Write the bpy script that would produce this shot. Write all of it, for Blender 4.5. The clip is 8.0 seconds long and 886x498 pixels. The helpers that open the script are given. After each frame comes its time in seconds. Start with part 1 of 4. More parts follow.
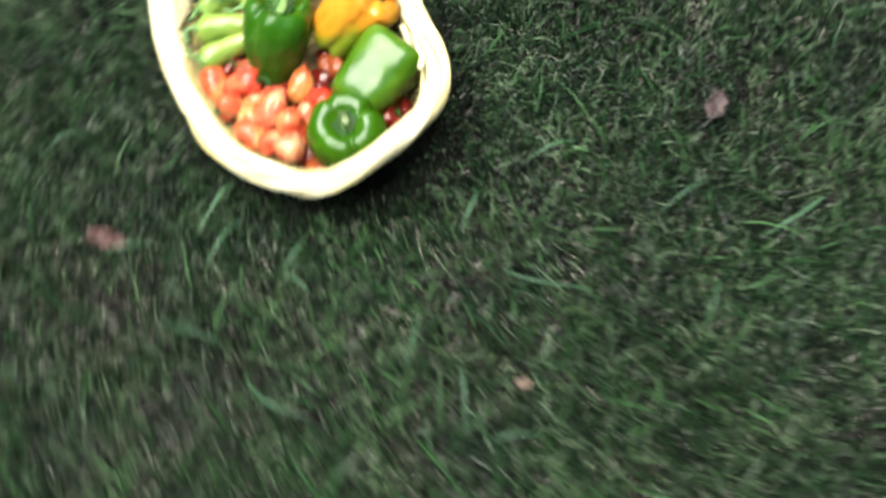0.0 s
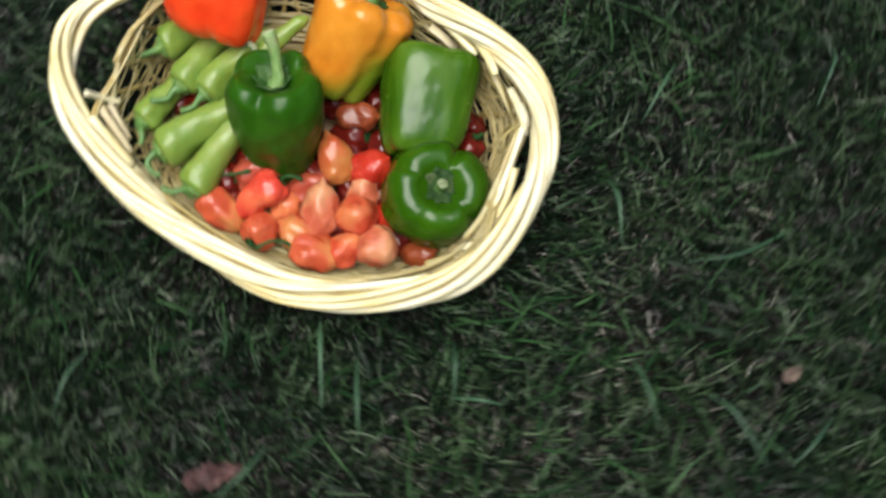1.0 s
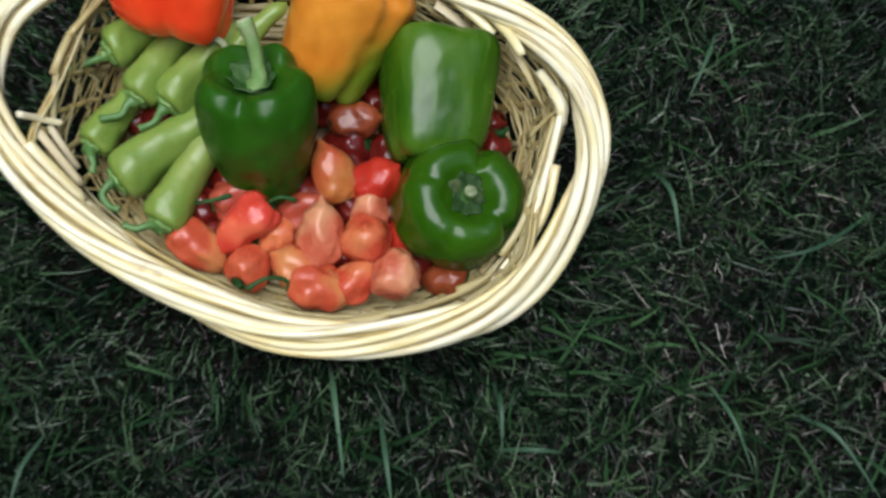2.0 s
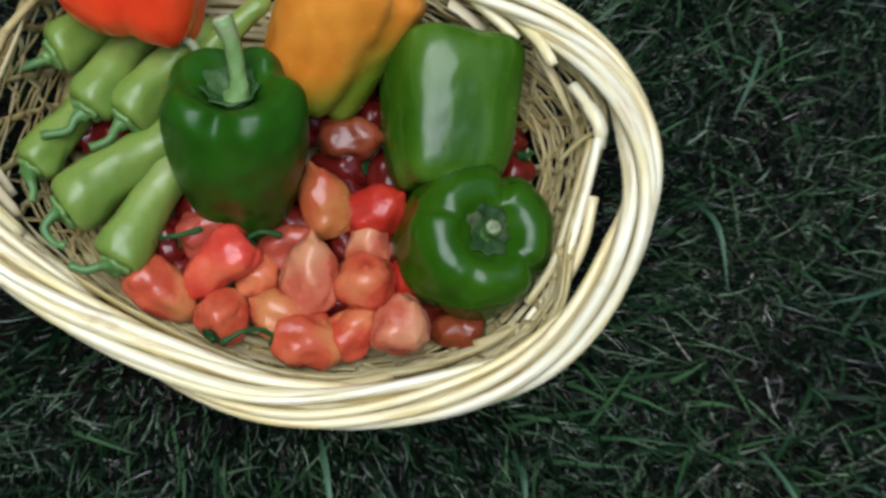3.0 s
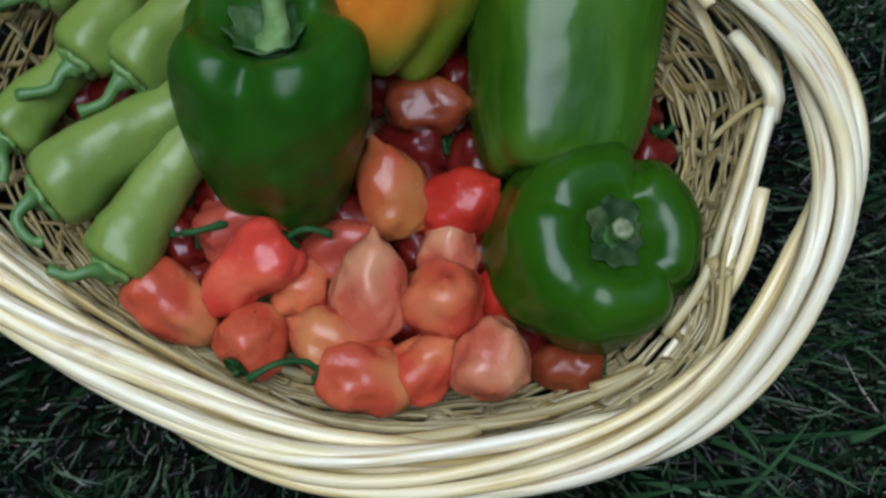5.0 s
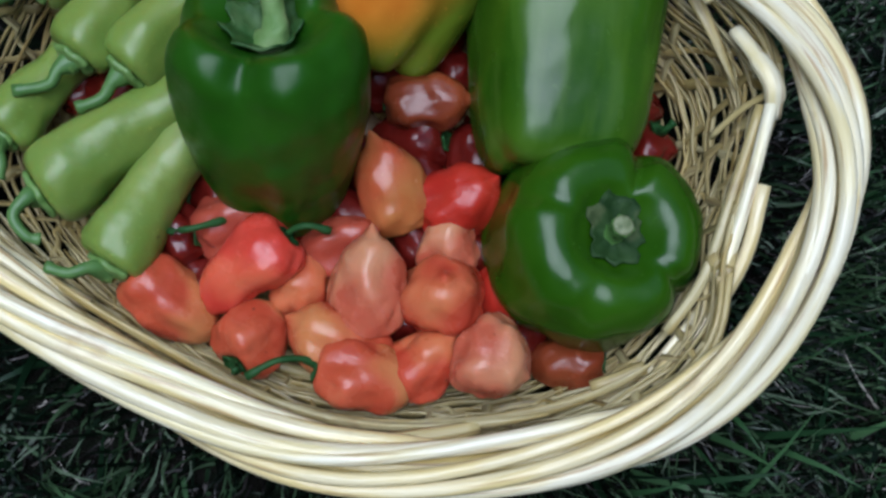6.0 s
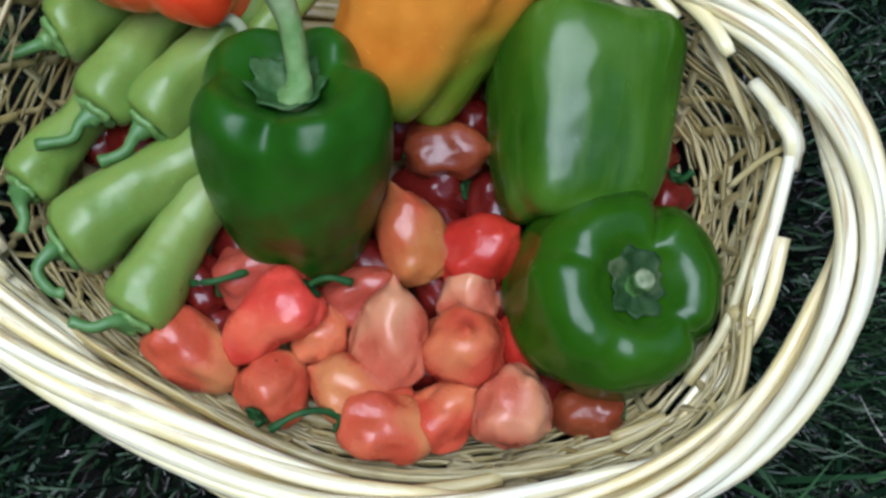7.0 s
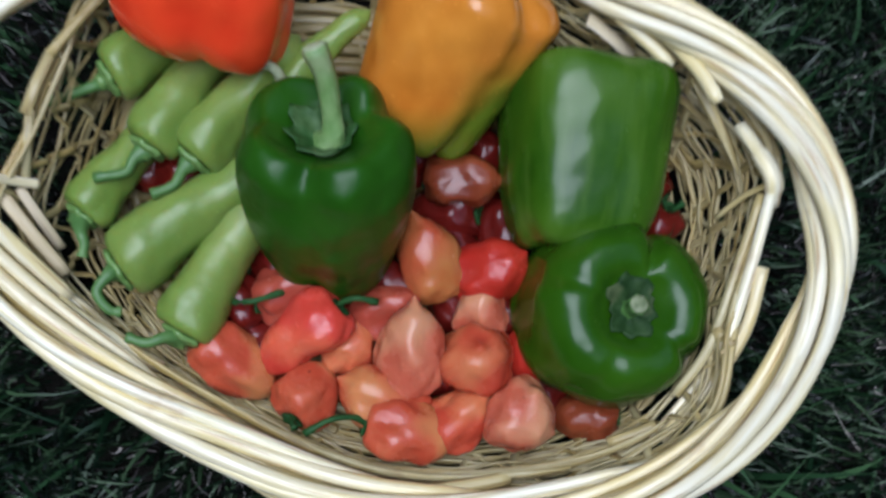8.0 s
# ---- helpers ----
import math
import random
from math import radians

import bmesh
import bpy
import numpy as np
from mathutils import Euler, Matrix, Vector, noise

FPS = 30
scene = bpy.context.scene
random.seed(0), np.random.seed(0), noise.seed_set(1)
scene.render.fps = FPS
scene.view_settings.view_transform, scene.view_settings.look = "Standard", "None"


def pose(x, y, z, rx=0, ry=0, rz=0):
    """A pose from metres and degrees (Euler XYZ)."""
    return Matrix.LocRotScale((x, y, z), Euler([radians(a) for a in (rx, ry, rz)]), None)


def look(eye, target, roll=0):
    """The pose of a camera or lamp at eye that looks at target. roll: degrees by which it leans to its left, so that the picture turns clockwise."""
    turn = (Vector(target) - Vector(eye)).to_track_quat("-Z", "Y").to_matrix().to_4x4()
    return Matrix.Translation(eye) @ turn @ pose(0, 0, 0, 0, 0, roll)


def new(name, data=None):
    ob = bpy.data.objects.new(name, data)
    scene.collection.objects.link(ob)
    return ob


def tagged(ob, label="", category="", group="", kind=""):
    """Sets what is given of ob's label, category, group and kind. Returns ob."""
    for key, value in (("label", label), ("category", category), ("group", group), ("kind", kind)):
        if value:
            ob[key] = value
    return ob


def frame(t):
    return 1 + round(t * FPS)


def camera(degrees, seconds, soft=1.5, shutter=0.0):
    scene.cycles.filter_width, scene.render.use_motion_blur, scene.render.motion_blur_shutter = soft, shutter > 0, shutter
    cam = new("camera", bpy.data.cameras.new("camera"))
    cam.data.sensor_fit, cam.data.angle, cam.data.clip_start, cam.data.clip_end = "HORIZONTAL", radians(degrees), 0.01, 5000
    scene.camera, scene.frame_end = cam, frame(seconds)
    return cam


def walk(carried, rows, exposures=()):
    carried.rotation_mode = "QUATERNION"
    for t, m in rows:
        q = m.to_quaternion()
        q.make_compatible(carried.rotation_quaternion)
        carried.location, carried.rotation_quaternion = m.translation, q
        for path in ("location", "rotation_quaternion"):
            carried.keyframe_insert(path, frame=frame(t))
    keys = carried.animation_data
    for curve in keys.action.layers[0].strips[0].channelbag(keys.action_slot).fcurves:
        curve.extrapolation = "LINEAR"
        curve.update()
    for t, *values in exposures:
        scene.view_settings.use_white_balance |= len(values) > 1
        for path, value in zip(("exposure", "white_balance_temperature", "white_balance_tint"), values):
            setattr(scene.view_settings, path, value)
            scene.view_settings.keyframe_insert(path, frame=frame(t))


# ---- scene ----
cam = camera(44.0, 8.0, soft=2.8, shutter=1.0)
PATH = [
    (0, (0.6381, -0.4696, 1.2843), (0.3091, -0.1199, 0.0600), -9.60),
    (0.0333, (0.5997, -0.4467, 1.2849), (0.2989, -0.1152, 0.0600), -9.70),
    (0.1, (0.5299, -0.4084, 1.2830), (0.2798, -0.1078, 0.0600), -9.49),
    (0.2, (0.4412, -0.3680, 1.2730), (0.2541, -0.1008, 0.0600), -8.29),
    (0.35, (0.3383, -0.3373, 1.2450), (0.2212, -0.0978, 0.0600), -4.84),
    (0.5, (0.2627, -0.3302, 1.2058), (0.1941, -0.1007, 0.0600), 0.03),
    (0.75, (0.1706, -0.3342, 1.1296), (0.1585, -0.1094, 0.0600), 9.62),
    (1, (0.0807, -0.3029, 1.0598), (0.1297, -0.1091, 0.0600), 18.53),
    (1.5, (0.0326, -0.2939, 0.9554), (0.1080, -0.0936, 0.0600), 19.83),
    (3, (-0.0156, -0.2125, 0.7441), (0.0973, -0.0621, 0.0600), 36.10),
    (3.5, (0.0055, -0.1989, 0.6700), (0.0783, -0.0527, 0.0600), 26.63),
    (4, (0.0096, -0.1834, 0.6011), (0.0570, -0.0475, 0.0600), 19.93),
    (4.5, (-0.0012, -0.1695, 0.5686), (0.0458, -0.0520, 0.0600), 22.52),
    (6, (-0.0034, -0.1643, 0.5623), (0.0464, -0.0611, 0.0600), 26.44),
    (6.5, (-0.0091, -0.1550, 0.5647), (0.0433, -0.0494, 0.0600), 26.88),
    (7, (-0.0171, -0.1403, 0.5690), (0.0363, -0.0366, 0.0600), 27.70),
    (7.5, (-0.0253, -0.1332, 0.5886), (0.0308, -0.0367, 0.0600), 30.61),
    (7.75, (-0.0298, -0.1259, 0.6076), (0.0290, -0.0320, 0.0600), 32.58),
    (7.9, (-0.0326, -0.1203, 0.6220), (0.0283, -0.0277, 0.0600), 33.92),
    (7.9667, (-0.0339, -0.1175, 0.6291), (0.0280, -0.0254, 0.0600), 34.56),
    (8, (-0.0345, -0.1161, 0.6328), (0.0279, -0.0242, 0.0600), 34.89),
]
walk(cam, [(t, look(eye, target, roll)) for t, eye, target, roll in PATH],
     exposures=[(0.0, 2.0, 6400, 0), (0.5, 1.22, 6050, -1), (1.0, 0.76, 6200, 6), (1.5, 0.52, 6000, 8), (3.0, 0.23, 5450, 8), (3.5, 0.18, 5450, 8), (4.5, -0.14, 5200, 9), (6.0, 0.0, 5080, 10), (6.5, 0.14, 5050, 10), (7.0, 0.37, 5000, 9), (8.0, 0.09, 5120, 13)])

# ---- light: open shade under a bright, hazy evening sky ----
world = bpy.data.worlds.new("sky")
scene.world = world
world.use_nodes = True
wn = world.node_tree.nodes
sky = wn.new("ShaderNodeTexSky")
sky.sky_type = "NISHITA"
sky.sun_disc = False
SUN_EL, SUN_AZ = radians(80), radians(-95)
sky.sun_elevation, sky.sun_rotation = SUN_EL, SUN_AZ
sky.dust_density = 3.0
wn["Background"].inputs["Strength"].default_value = 0.095
world.node_tree.links.new(sky.outputs["Color"], wn["Background"].inputs["Color"])
lamp = bpy.data.lights.new("sun", "SUN")
lamp.energy, lamp.angle, lamp.color = 2.6, radians(50), (1.0, 0.95, 0.88)
sun = new("sun", lamp)
sun_dir = Vector((math.sin(SUN_AZ) * math.cos(SUN_EL), math.cos(SUN_AZ) * math.cos(SUN_EL), math.sin(SUN_EL)))
sun.matrix_world = look(sun_dir * 8, (0, 0, 0))


# ---- materials ----
def mat(name, rough=0.5):
    m = bpy.data.materials.new(name)
    m.use_nodes = True
    b = m.node_tree.nodes["Principled BSDF"]
    b.inputs["Roughness"].default_value = rough
    return m, m.node_tree.nodes, m.node_tree.links, b


def ramp(n, stops):
    r = n.new("ShaderNodeValToRGB")
    e = r.color_ramp.elements
    while len(e) < len(stops):
        e.new(0.5)
    for k, (p, c) in enumerate(stops):
        e[k].position, e[k].color = p, (*c, 1)
    return r


def noise_tex(n, l, scale, detail=4.0, coord="Object", stretch=None):
    tc = n.new("ShaderNodeTexCoord")
    t = n.new("ShaderNodeTexNoise")
    t.inputs["Scale"].default_value = scale
    t.inputs["Detail"].default_value = detail
    if stretch:
        mp = n.new("ShaderNodeMapping")
        mp.inputs["Scale"].default_value = stretch
        l.new(tc.outputs[coord], mp.inputs["Vector"])
        l.new(mp.outputs["Vector"], t.inputs["Vector"])
    else:
        l.new(tc.outputs[coord], t.inputs["Vector"])
    return t


def mix(n, l, fac, a, b, kind="MIX"):
    x = n.new("ShaderNodeMix")
    x.data_type, x.blend_type = "RGBA", kind
    for sock, v in (("Factor", fac), ("A", a), ("B", b)):
        i = [s for s in x.inputs if s.name == sock and s.enabled][0]
        if isinstance(v, (int, float)):
            i.default_value = v
        elif isinstance(v, tuple):
            i.default_value = (*v, 1)
        else:
            l.new(v, i)
    return [s for s in x.outputs if s.enabled][0]


def bump(n, l, b, height, strength, dist):
    k = n.new("ShaderNodeBump")
    k.inputs["Strength"].default_value = strength
    k.inputs["Distance"].default_value = dist
    l.new(height, k.inputs["Height"])
    l.new(k.outputs["Normal"], b.inputs["Normal"])
    return k


def skin(name, dark, light, blush=None, where=(0.5, 0.75), rough=0.24, scale=30, wrinkle=0.15, axis=None, specks=0.0, wavy=0.0, streak=None):
    """Waxy vegetable skin: two tones in soft clouds, fine flecks, and a blush of another ripeness."""
    m, n, l, b = mat(name, rough)
    t = noise_tex(n, l, scale, 3)
    col = ramp(n, [(0.3, dark), (0.7, light)])
    l.new(t.outputs["Fac"], col.inputs["Fac"])
    out = col.outputs["Color"]
    if blush:
        t2 = noise_tex(n, l, scale * 0.45, 2)
        src = t2.outputs["Fac"]
        if axis:
            tc = n.new("ShaderNodeTexCoord")
            dot = n.new("ShaderNodeVectorMath")
            dot.operation = "DOT_PRODUCT"
            l.new(tc.outputs["Object"], dot.inputs[0])
            dot.inputs[1].default_value = axis
            add = n.new("ShaderNodeMath")
            add.operation = "MULTIPLY_ADD"
            l.new(t2.outputs["Fac"], add.inputs[0])
            add.inputs[1].default_value = 0.45
            l.new(dot.outputs["Value"], add.inputs[2])
            src = add.outputs["Value"]
        f = ramp(n, [(where[0], (0, 0, 0)), (where[1], (1, 1, 1))])
        l.new(src, f.inputs["Fac"])
        out = mix(n, l, f.outputs["Color"], out, blush)
    if streak:
        st = noise_tex(n, l, 70, 3, stretch=(1, 1, 0.12))
        sf = ramp(n, [(0.48, (0, 0, 0)), (0.68, (0.8, 0.8, 0.8))])
        l.new(st.outputs["Fac"], sf.inputs["Fac"])
        out = mix(n, l, sf.outputs["Color"], out, streak)
    fleck = noise_tex(n, l, 420, 2)
    ff = ramp(n, [(0.66, (0, 0, 0)), (0.78, (0.35, 0.35, 0.35))])
    l.new(fleck.outputs["Fac"], ff.inputs["Fac"])
    out = mix(n, l, ff.outputs["Color"], out, tuple(min(1, c * 1.6 + 0.02) for c in light))
    if specks:
        tc = n.new("ShaderNodeTexCoord")
        vo = n.new("ShaderNodeTexVoronoi")
        vo.inputs["Scale"].default_value = 130
        l.new(tc.outputs["Object"], vo.inputs["Vector"])
        dot_ = ramp(n, [(0.07, (1, 1, 1)), (0.13, (0, 0, 0))])
        l.new(vo.outputs["Distance"], dot_.inputs["Fac"])
        pick = ramp(n, [(0.90 - specks, (0, 0, 0)), (0.91 - specks, (0.85, 0.85, 0.85))])
        l.new(vo.outputs["Color"], pick.inputs["Fac"])
        both = mix(n, l, 1.0, dot_.outputs["Color"], pick.outputs["Color"], "MULTIPLY")
        out = mix(n, l, both, out, (0.03, 0.012, 0.008))
    l.new(out, b.inputs["Base Color"])
    rr = n.new("ShaderNodeMapRange")
    rr.inputs["To Min"].default_value, rr.inputs["To Max"].default_value = rough * 0.75, rough * 1.5
    smear = noise_tex(n, l, 55, 5)
    l.new(smear.outputs["Fac"], rr.inputs["Value"])
    l.new(rr.outputs["Result"], b.inputs["Roughness"])
    w = noise_tex(n, l, 90, 3)
    fine = bump(n, l, b, w.outputs["Fac"], wrinkle, 0.002)
    if wavy:
        slow = noise_tex(n, l, 34, 1.5)
        wide = bump(n, l, b, slow.outputs["Fac"], wavy, 0.012)
        l.new(wide.outputs["Normal"], fine.inputs["Normal"])
        l.new(fine.outputs["Normal"], b.inputs["Normal"])
    b.inputs["Specular IOR Level"].default_value = 0.5
    return m


def wicker(name, pale, yellow, brown, rough=0.30):
    """Peeled willow: cream wood with yellow and brown fibres running along it and brown bruises; each rod its own tone."""
    m, n, l, b = mat(name, rough)
    info = n.new("ShaderNodeObjectInfo")
    along = n.new("ShaderNodeAttribute")
    along.attribute_name = "along"
    own = n.new("ShaderNodeVectorMath")
    own.operation = "MULTIPLY_ADD"
    l.new(info.outputs["Random"], own.inputs[0])
    own.inputs[1].default_value = (3.7, 1.9, 2.3)
    l.new(along.outputs["Vector"], own.inputs[2])

    def fibre(scale, stretch, detail):
        mp = n.new("ShaderNodeMapping")
        mp.inputs["Scale"].default_value = (stretch, 1, 1)
        l.new(own.outputs["Vector"], mp.inputs["Vector"])
        t = n.new("ShaderNodeTexNoise")
        t.inputs["Scale"].default_value, t.inputs["Detail"].default_value = scale, detail
        l.new(mp.outputs["Vector"], t.inputs["Vector"])
        return t.outputs["Fac"]

    c1 = ramp(n, [(0.42, pale), (0.62, yellow)])
    l.new(fibre(190, 0.10, 3), c1.inputs["Fac"])
    tone = ramp(n, [(0.0, (0.88, 0.78, 0.56)), (0.3, (0.98, 0.93, 0.76)), (0.6, (0.94, 0.92, 0.86)), (1.0, (1.0, 1.0, 0.96))])
    l.new(info.outputs["Random"], tone.inputs["Fac"])
    c = mix(n, l, 1.0, c1.outputs["Color"], tone.outputs["Color"], "MULTIPLY")
    thin = ramp(n, [(0.57, (0, 0, 0)), (0.68, (0.75, 0.75, 0.75))])
    l.new(fibre(420, 0.04, 3), thin.inputs["Fac"])
    c = mix(n, l, thin.outputs["Color"], c, brown)
    spots = noise_tex(n, l, 38, 6)
    sf = ramp(n, [(0.62, (0, 0, 0)), (0.76, (0.6, 0.6, 0.6))])
    l.new(spots.outputs["Fac"], sf.inputs["Fac"])
    c = mix(n, l, sf.outputs["Color"], c, brown)
    l.new(c, b.inputs["Base Color"])
    bump(n, l, b, fibre(520, 0.08, 4), 0.45, 0.0012)
    return m


def blades(name, stops, rough=0.5):
    m, n, l, b = mat(name, rough)
    geo = n.new("ShaderNodeNewGeometry")
    c = ramp(n, stops)
    l.new(geo.outputs["Random Per Island"], c.inputs["Fac"])
    patch = noise_tex(n, l, 9, 4)
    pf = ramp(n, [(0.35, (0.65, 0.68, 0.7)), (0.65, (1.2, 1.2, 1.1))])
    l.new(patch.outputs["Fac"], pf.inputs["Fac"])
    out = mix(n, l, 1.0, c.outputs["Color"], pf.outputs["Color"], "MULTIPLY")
    l.new(out, b.inputs["Base Color"])
    b.inputs["Specular IOR Level"].default_value = 0.22
    return m


M_SOIL, n, l, b = mat("soil", 0.95)
b.inputs["Specular IOR Level"].default_value = 0.08
t = noise_tex(n, l, 60, 8)
# soil tones near black: the shade between blades is painted in
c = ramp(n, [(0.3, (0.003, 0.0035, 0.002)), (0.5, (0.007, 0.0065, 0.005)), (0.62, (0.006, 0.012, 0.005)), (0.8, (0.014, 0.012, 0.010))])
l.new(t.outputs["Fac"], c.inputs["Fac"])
# beyond the grass that is built blade by blade the sheet itself takes the tone of the lawn, the blades' self-shadow
# painted in
turf = noise_tex(n, l, 45, 9)
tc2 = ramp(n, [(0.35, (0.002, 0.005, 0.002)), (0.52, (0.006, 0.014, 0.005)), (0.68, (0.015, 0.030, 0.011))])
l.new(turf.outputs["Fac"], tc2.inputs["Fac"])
gtc = n.new("ShaderNodeTexCoord")
glen = n.new("ShaderNodeVectorMath")
glen.operation = "LENGTH"
l.new(gtc.outputs["Object"], glen.inputs[0])
gfar = n.new("ShaderNodeMapRange")
gfar.inputs["From Min"].default_value, gfar.inputs["From Max"].default_value = 0.9, 1.6
l.new(glen.outputs["Value"], gfar.inputs["Value"])
l.new(mix(n, l, gfar.outputs["Result"], c.outputs["Color"], tc2.outputs["Color"]), b.inputs["Base Color"])
t = noise_tex(n, l, 180, 8)
bump(n, l, b, t.outputs["Fac"], 0.9, 0.01)

# foliage of the unseen ring added to darken side light and reflections
M_SKY_BLOCKER, n, l, b = mat("sky_blocker_foliage", 0.7)
t = noise_tex(n, l, 9, 10)
c = ramp(n, [(0.35, (0.008, 0.016, 0.006)), (0.55, (0.025, 0.055, 0.016)), (0.75, (0.06, 0.10, 0.03))])
l.new(t.outputs["Fac"], c.inputs["Fac"])
l.new(c.outputs["Color"], b.inputs["Base Color"])
bump(n, l, b, t.outputs["Fac"], 1.0, 0.15)

# the near-black lower half of the ramp paints deep shade among the blades
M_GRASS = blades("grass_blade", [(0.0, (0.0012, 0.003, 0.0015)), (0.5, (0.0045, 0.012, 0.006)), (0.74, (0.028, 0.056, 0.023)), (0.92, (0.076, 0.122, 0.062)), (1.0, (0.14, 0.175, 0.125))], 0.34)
M_BROAD = blades("broad_blade", [(0.0, (0.004, 0.011, 0.005)), (0.5, (0.012, 0.034, 0.013)), (0.85, (0.030, 0.075, 0.026)), (1.0, (0.060, 0.115, 0.050))], 0.36)
M_OUTER = blades("outer_blade", [(0.0, (0.003, 0.008, 0.003)), (0.5, (0.007, 0.018, 0.006)), (0.9, (0.020, 0.042, 0.014)), (1.0, (0.045, 0.068, 0.032))], 0.6)
M_LONG = blades("long_blade", [(0.0, (0.026, 0.062, 0.032)), (1.0, (0.055, 0.105, 0.062))], 0.4)
# dark lower stops again put shade near the soil into the colour
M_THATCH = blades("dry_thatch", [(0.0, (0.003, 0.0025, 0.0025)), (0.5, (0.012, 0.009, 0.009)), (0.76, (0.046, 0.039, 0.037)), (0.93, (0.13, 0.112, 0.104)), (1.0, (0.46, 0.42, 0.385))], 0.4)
M_LEAF = skin("dead_leaf", (0.022, 0.012, 0.013), (0.052, 0.030, 0.031), (0.09, 0.06, 0.058), (0.52, 0.7), rough=0.7, scale=80, wrinkle=0.8)
M_LEAF_RED = skin("reddish_leaf", (0.030, 0.012, 0.011), (0.080, 0.034, 0.031), (0.17, 0.095, 0.085), (0.54, 0.68), rough=0.7, scale=90, wrinkle=0.8)
M_LEAF_TAN = skin("tan_leaf", (0.05, 0.032, 0.024), (0.13, 0.088, 0.065), (0.20, 0.15, 0.115), (0.5, 0.7), rough=0.7, scale=80, wrinkle=0.8)

M_ROD = wicker("peeled_willow", (0.88, 0.84, 0.65), (0.82, 0.73, 0.41), (0.46, 0.29, 0.12), 0.26)
M_ROD.node_tree.nodes["Principled BSDF"].inputs["Specular IOR Level"].default_value = 0.7
# cane colour darkened to hold the shade inside the basket
M_SHADED_WEAVE = wicker("shaded_weaving_cane", (0.38, 0.32, 0.14), (0.31, 0.24, 0.09), (0.13, 0.085, 0.04), 0.32)
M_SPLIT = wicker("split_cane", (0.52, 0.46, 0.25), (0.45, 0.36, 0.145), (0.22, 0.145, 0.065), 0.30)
M_PALE_SPLIT = wicker("pale_split_cane", (0.66, 0.58, 0.42), (0.60, 0.51, 0.32), (0.34, 0.25, 0.16), 0.5)
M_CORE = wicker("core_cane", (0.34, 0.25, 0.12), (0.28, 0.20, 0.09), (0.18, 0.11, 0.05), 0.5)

M_GREEN = skin("green_pepper_skin", (0.016, 0.067, 0.002), (0.024, 0.093, 0.003), (0.038, 0.112, 0.006), (0.55, 0.8), rough=0.32, wavy=0.6)
M_GREEN2 = skin("light_green_pepper_skin", (0.024, 0.075, 0.002), (0.044, 0.112, 0.003), (0.075, 0.152, 0.009), (0.5, 0.75), rough=0.22, wavy=0.30, streak=(0.072, 0.146, 0.013))
M_GREEN3 = skin("round_green_pepper_skin", (0.020, 0.070, 0.001), (0.034, 0.100, 0.002), (0.050, 0.110, 0.004), (0.6, 0.8), rough=0.21, wavy=0.40)
ORANGE = ((0.0262, 0.0800, 0.068), (0.360, 0.730, 0.580))
M_GREEN.node_tree.nodes["Principled BSDF"].inputs["Specular IOR Level"].default_value = 0.28
M_GREEN2.node_tree.nodes["Principled BSDF"].inputs["Specular IOR Level"].default_value = 0.38
M_GREEN3.node_tree.nodes["Principled BSDF"].inputs["Specular IOR Level"].default_value = 0.35
green_side = (Vector(ORANGE[1]).to_track_quat("Z", "Y").to_matrix()).transposed() @ Vector((2.6, -3.0, -3.4))
M_ORANGE = skin("turning_orange_skin", (0.54, 0.175, 0.012), (0.66, 0.26, 0.024), (0.13, 0.19, 0.010), (0.16, 0.38), axis=tuple(green_side), rough=0.20, wavy=0.45)
M_RED = skin("red_orange_skin", (0.78, 0.048, 0.010), (0.86, 0.085, 0.016), rough=0.20, wavy=0.35)
M_CHILI = skin("pale_chili_skin", (0.145, 0.235, 0.032), (0.225, 0.305, 0.058), (0.35, 0.40, 0.14), (0.48, 0.75), rough=0.30, scale=22, wrinkle=0.25, specks=0.05, wavy=0.28)
M_ORANGE.node_tree.nodes["Principled BSDF"].inputs["Specular IOR Level"].default_value = 0.6
M_STEM = skin("pepper_stem", (0.07, 0.17, 0.03), (0.13, 0.25, 0.06), rough=0.5, scale=60, wrinkle=0.5)
M_PALE_STEM = skin("pale_stem", (0.13, 0.25, 0.06), (0.22, 0.34, 0.11), (0.30, 0.36, 0.17), (0.5, 0.7), rough=0.45, scale=90, wrinkle=0.9, streak=(0.28, 0.38, 0.17))
M_DARK_STEM = skin("dark_stem", (0.012, 0.05, 0.012), (0.03, 0.09, 0.02), rough=0.5, scale=80, wrinkle=0.4)
M_CHILI_STEM = skin("chili_stem", (0.065, 0.155, 0.035), (0.12, 0.23, 0.06), rough=0.4, scale=60, wrinkle=0.4)
M_CAP = skin("chili_cap", (0.10, 0.20, 0.04), (0.18, 0.29, 0.08), rough=0.35, scale=120, wrinkle=0.5)
M_CALYX = skin("calyx_green", (0.024, 0.072, 0.014), (0.045, 0.105, 0.028), (0.080, 0.145, 0.048), (0.52, 0.68), rough=0.45, scale=150, wrinkle=1.0)
M_CUT_DARK = skin("dull_cut_stem", (0.09, 0.13, 0.045), (0.26, 0.29, 0.16), rough=0.7, scale=260, wrinkle=0.8)
M_DRY_CALYX = skin("dry_calyx", (0.010, 0.034, 0.006), (0.030, 0.066, 0.016), (0.070, 0.095, 0.035), (0.58, 0.70), rough=0.6, scale=160, wrinkle=0.8)
M_CUT = skin("cut_stem", (0.30, 0.36, 0.18), (0.42, 0.46, 0.28), rough=0.7, scale=200, wrinkle=0.6)
for m in (M_DRY_CALYX, M_CALYX, M_DARK_STEM):
    m.node_tree.nodes["Principled BSDF"].inputs["Specular IOR Level"].default_value = 0.22
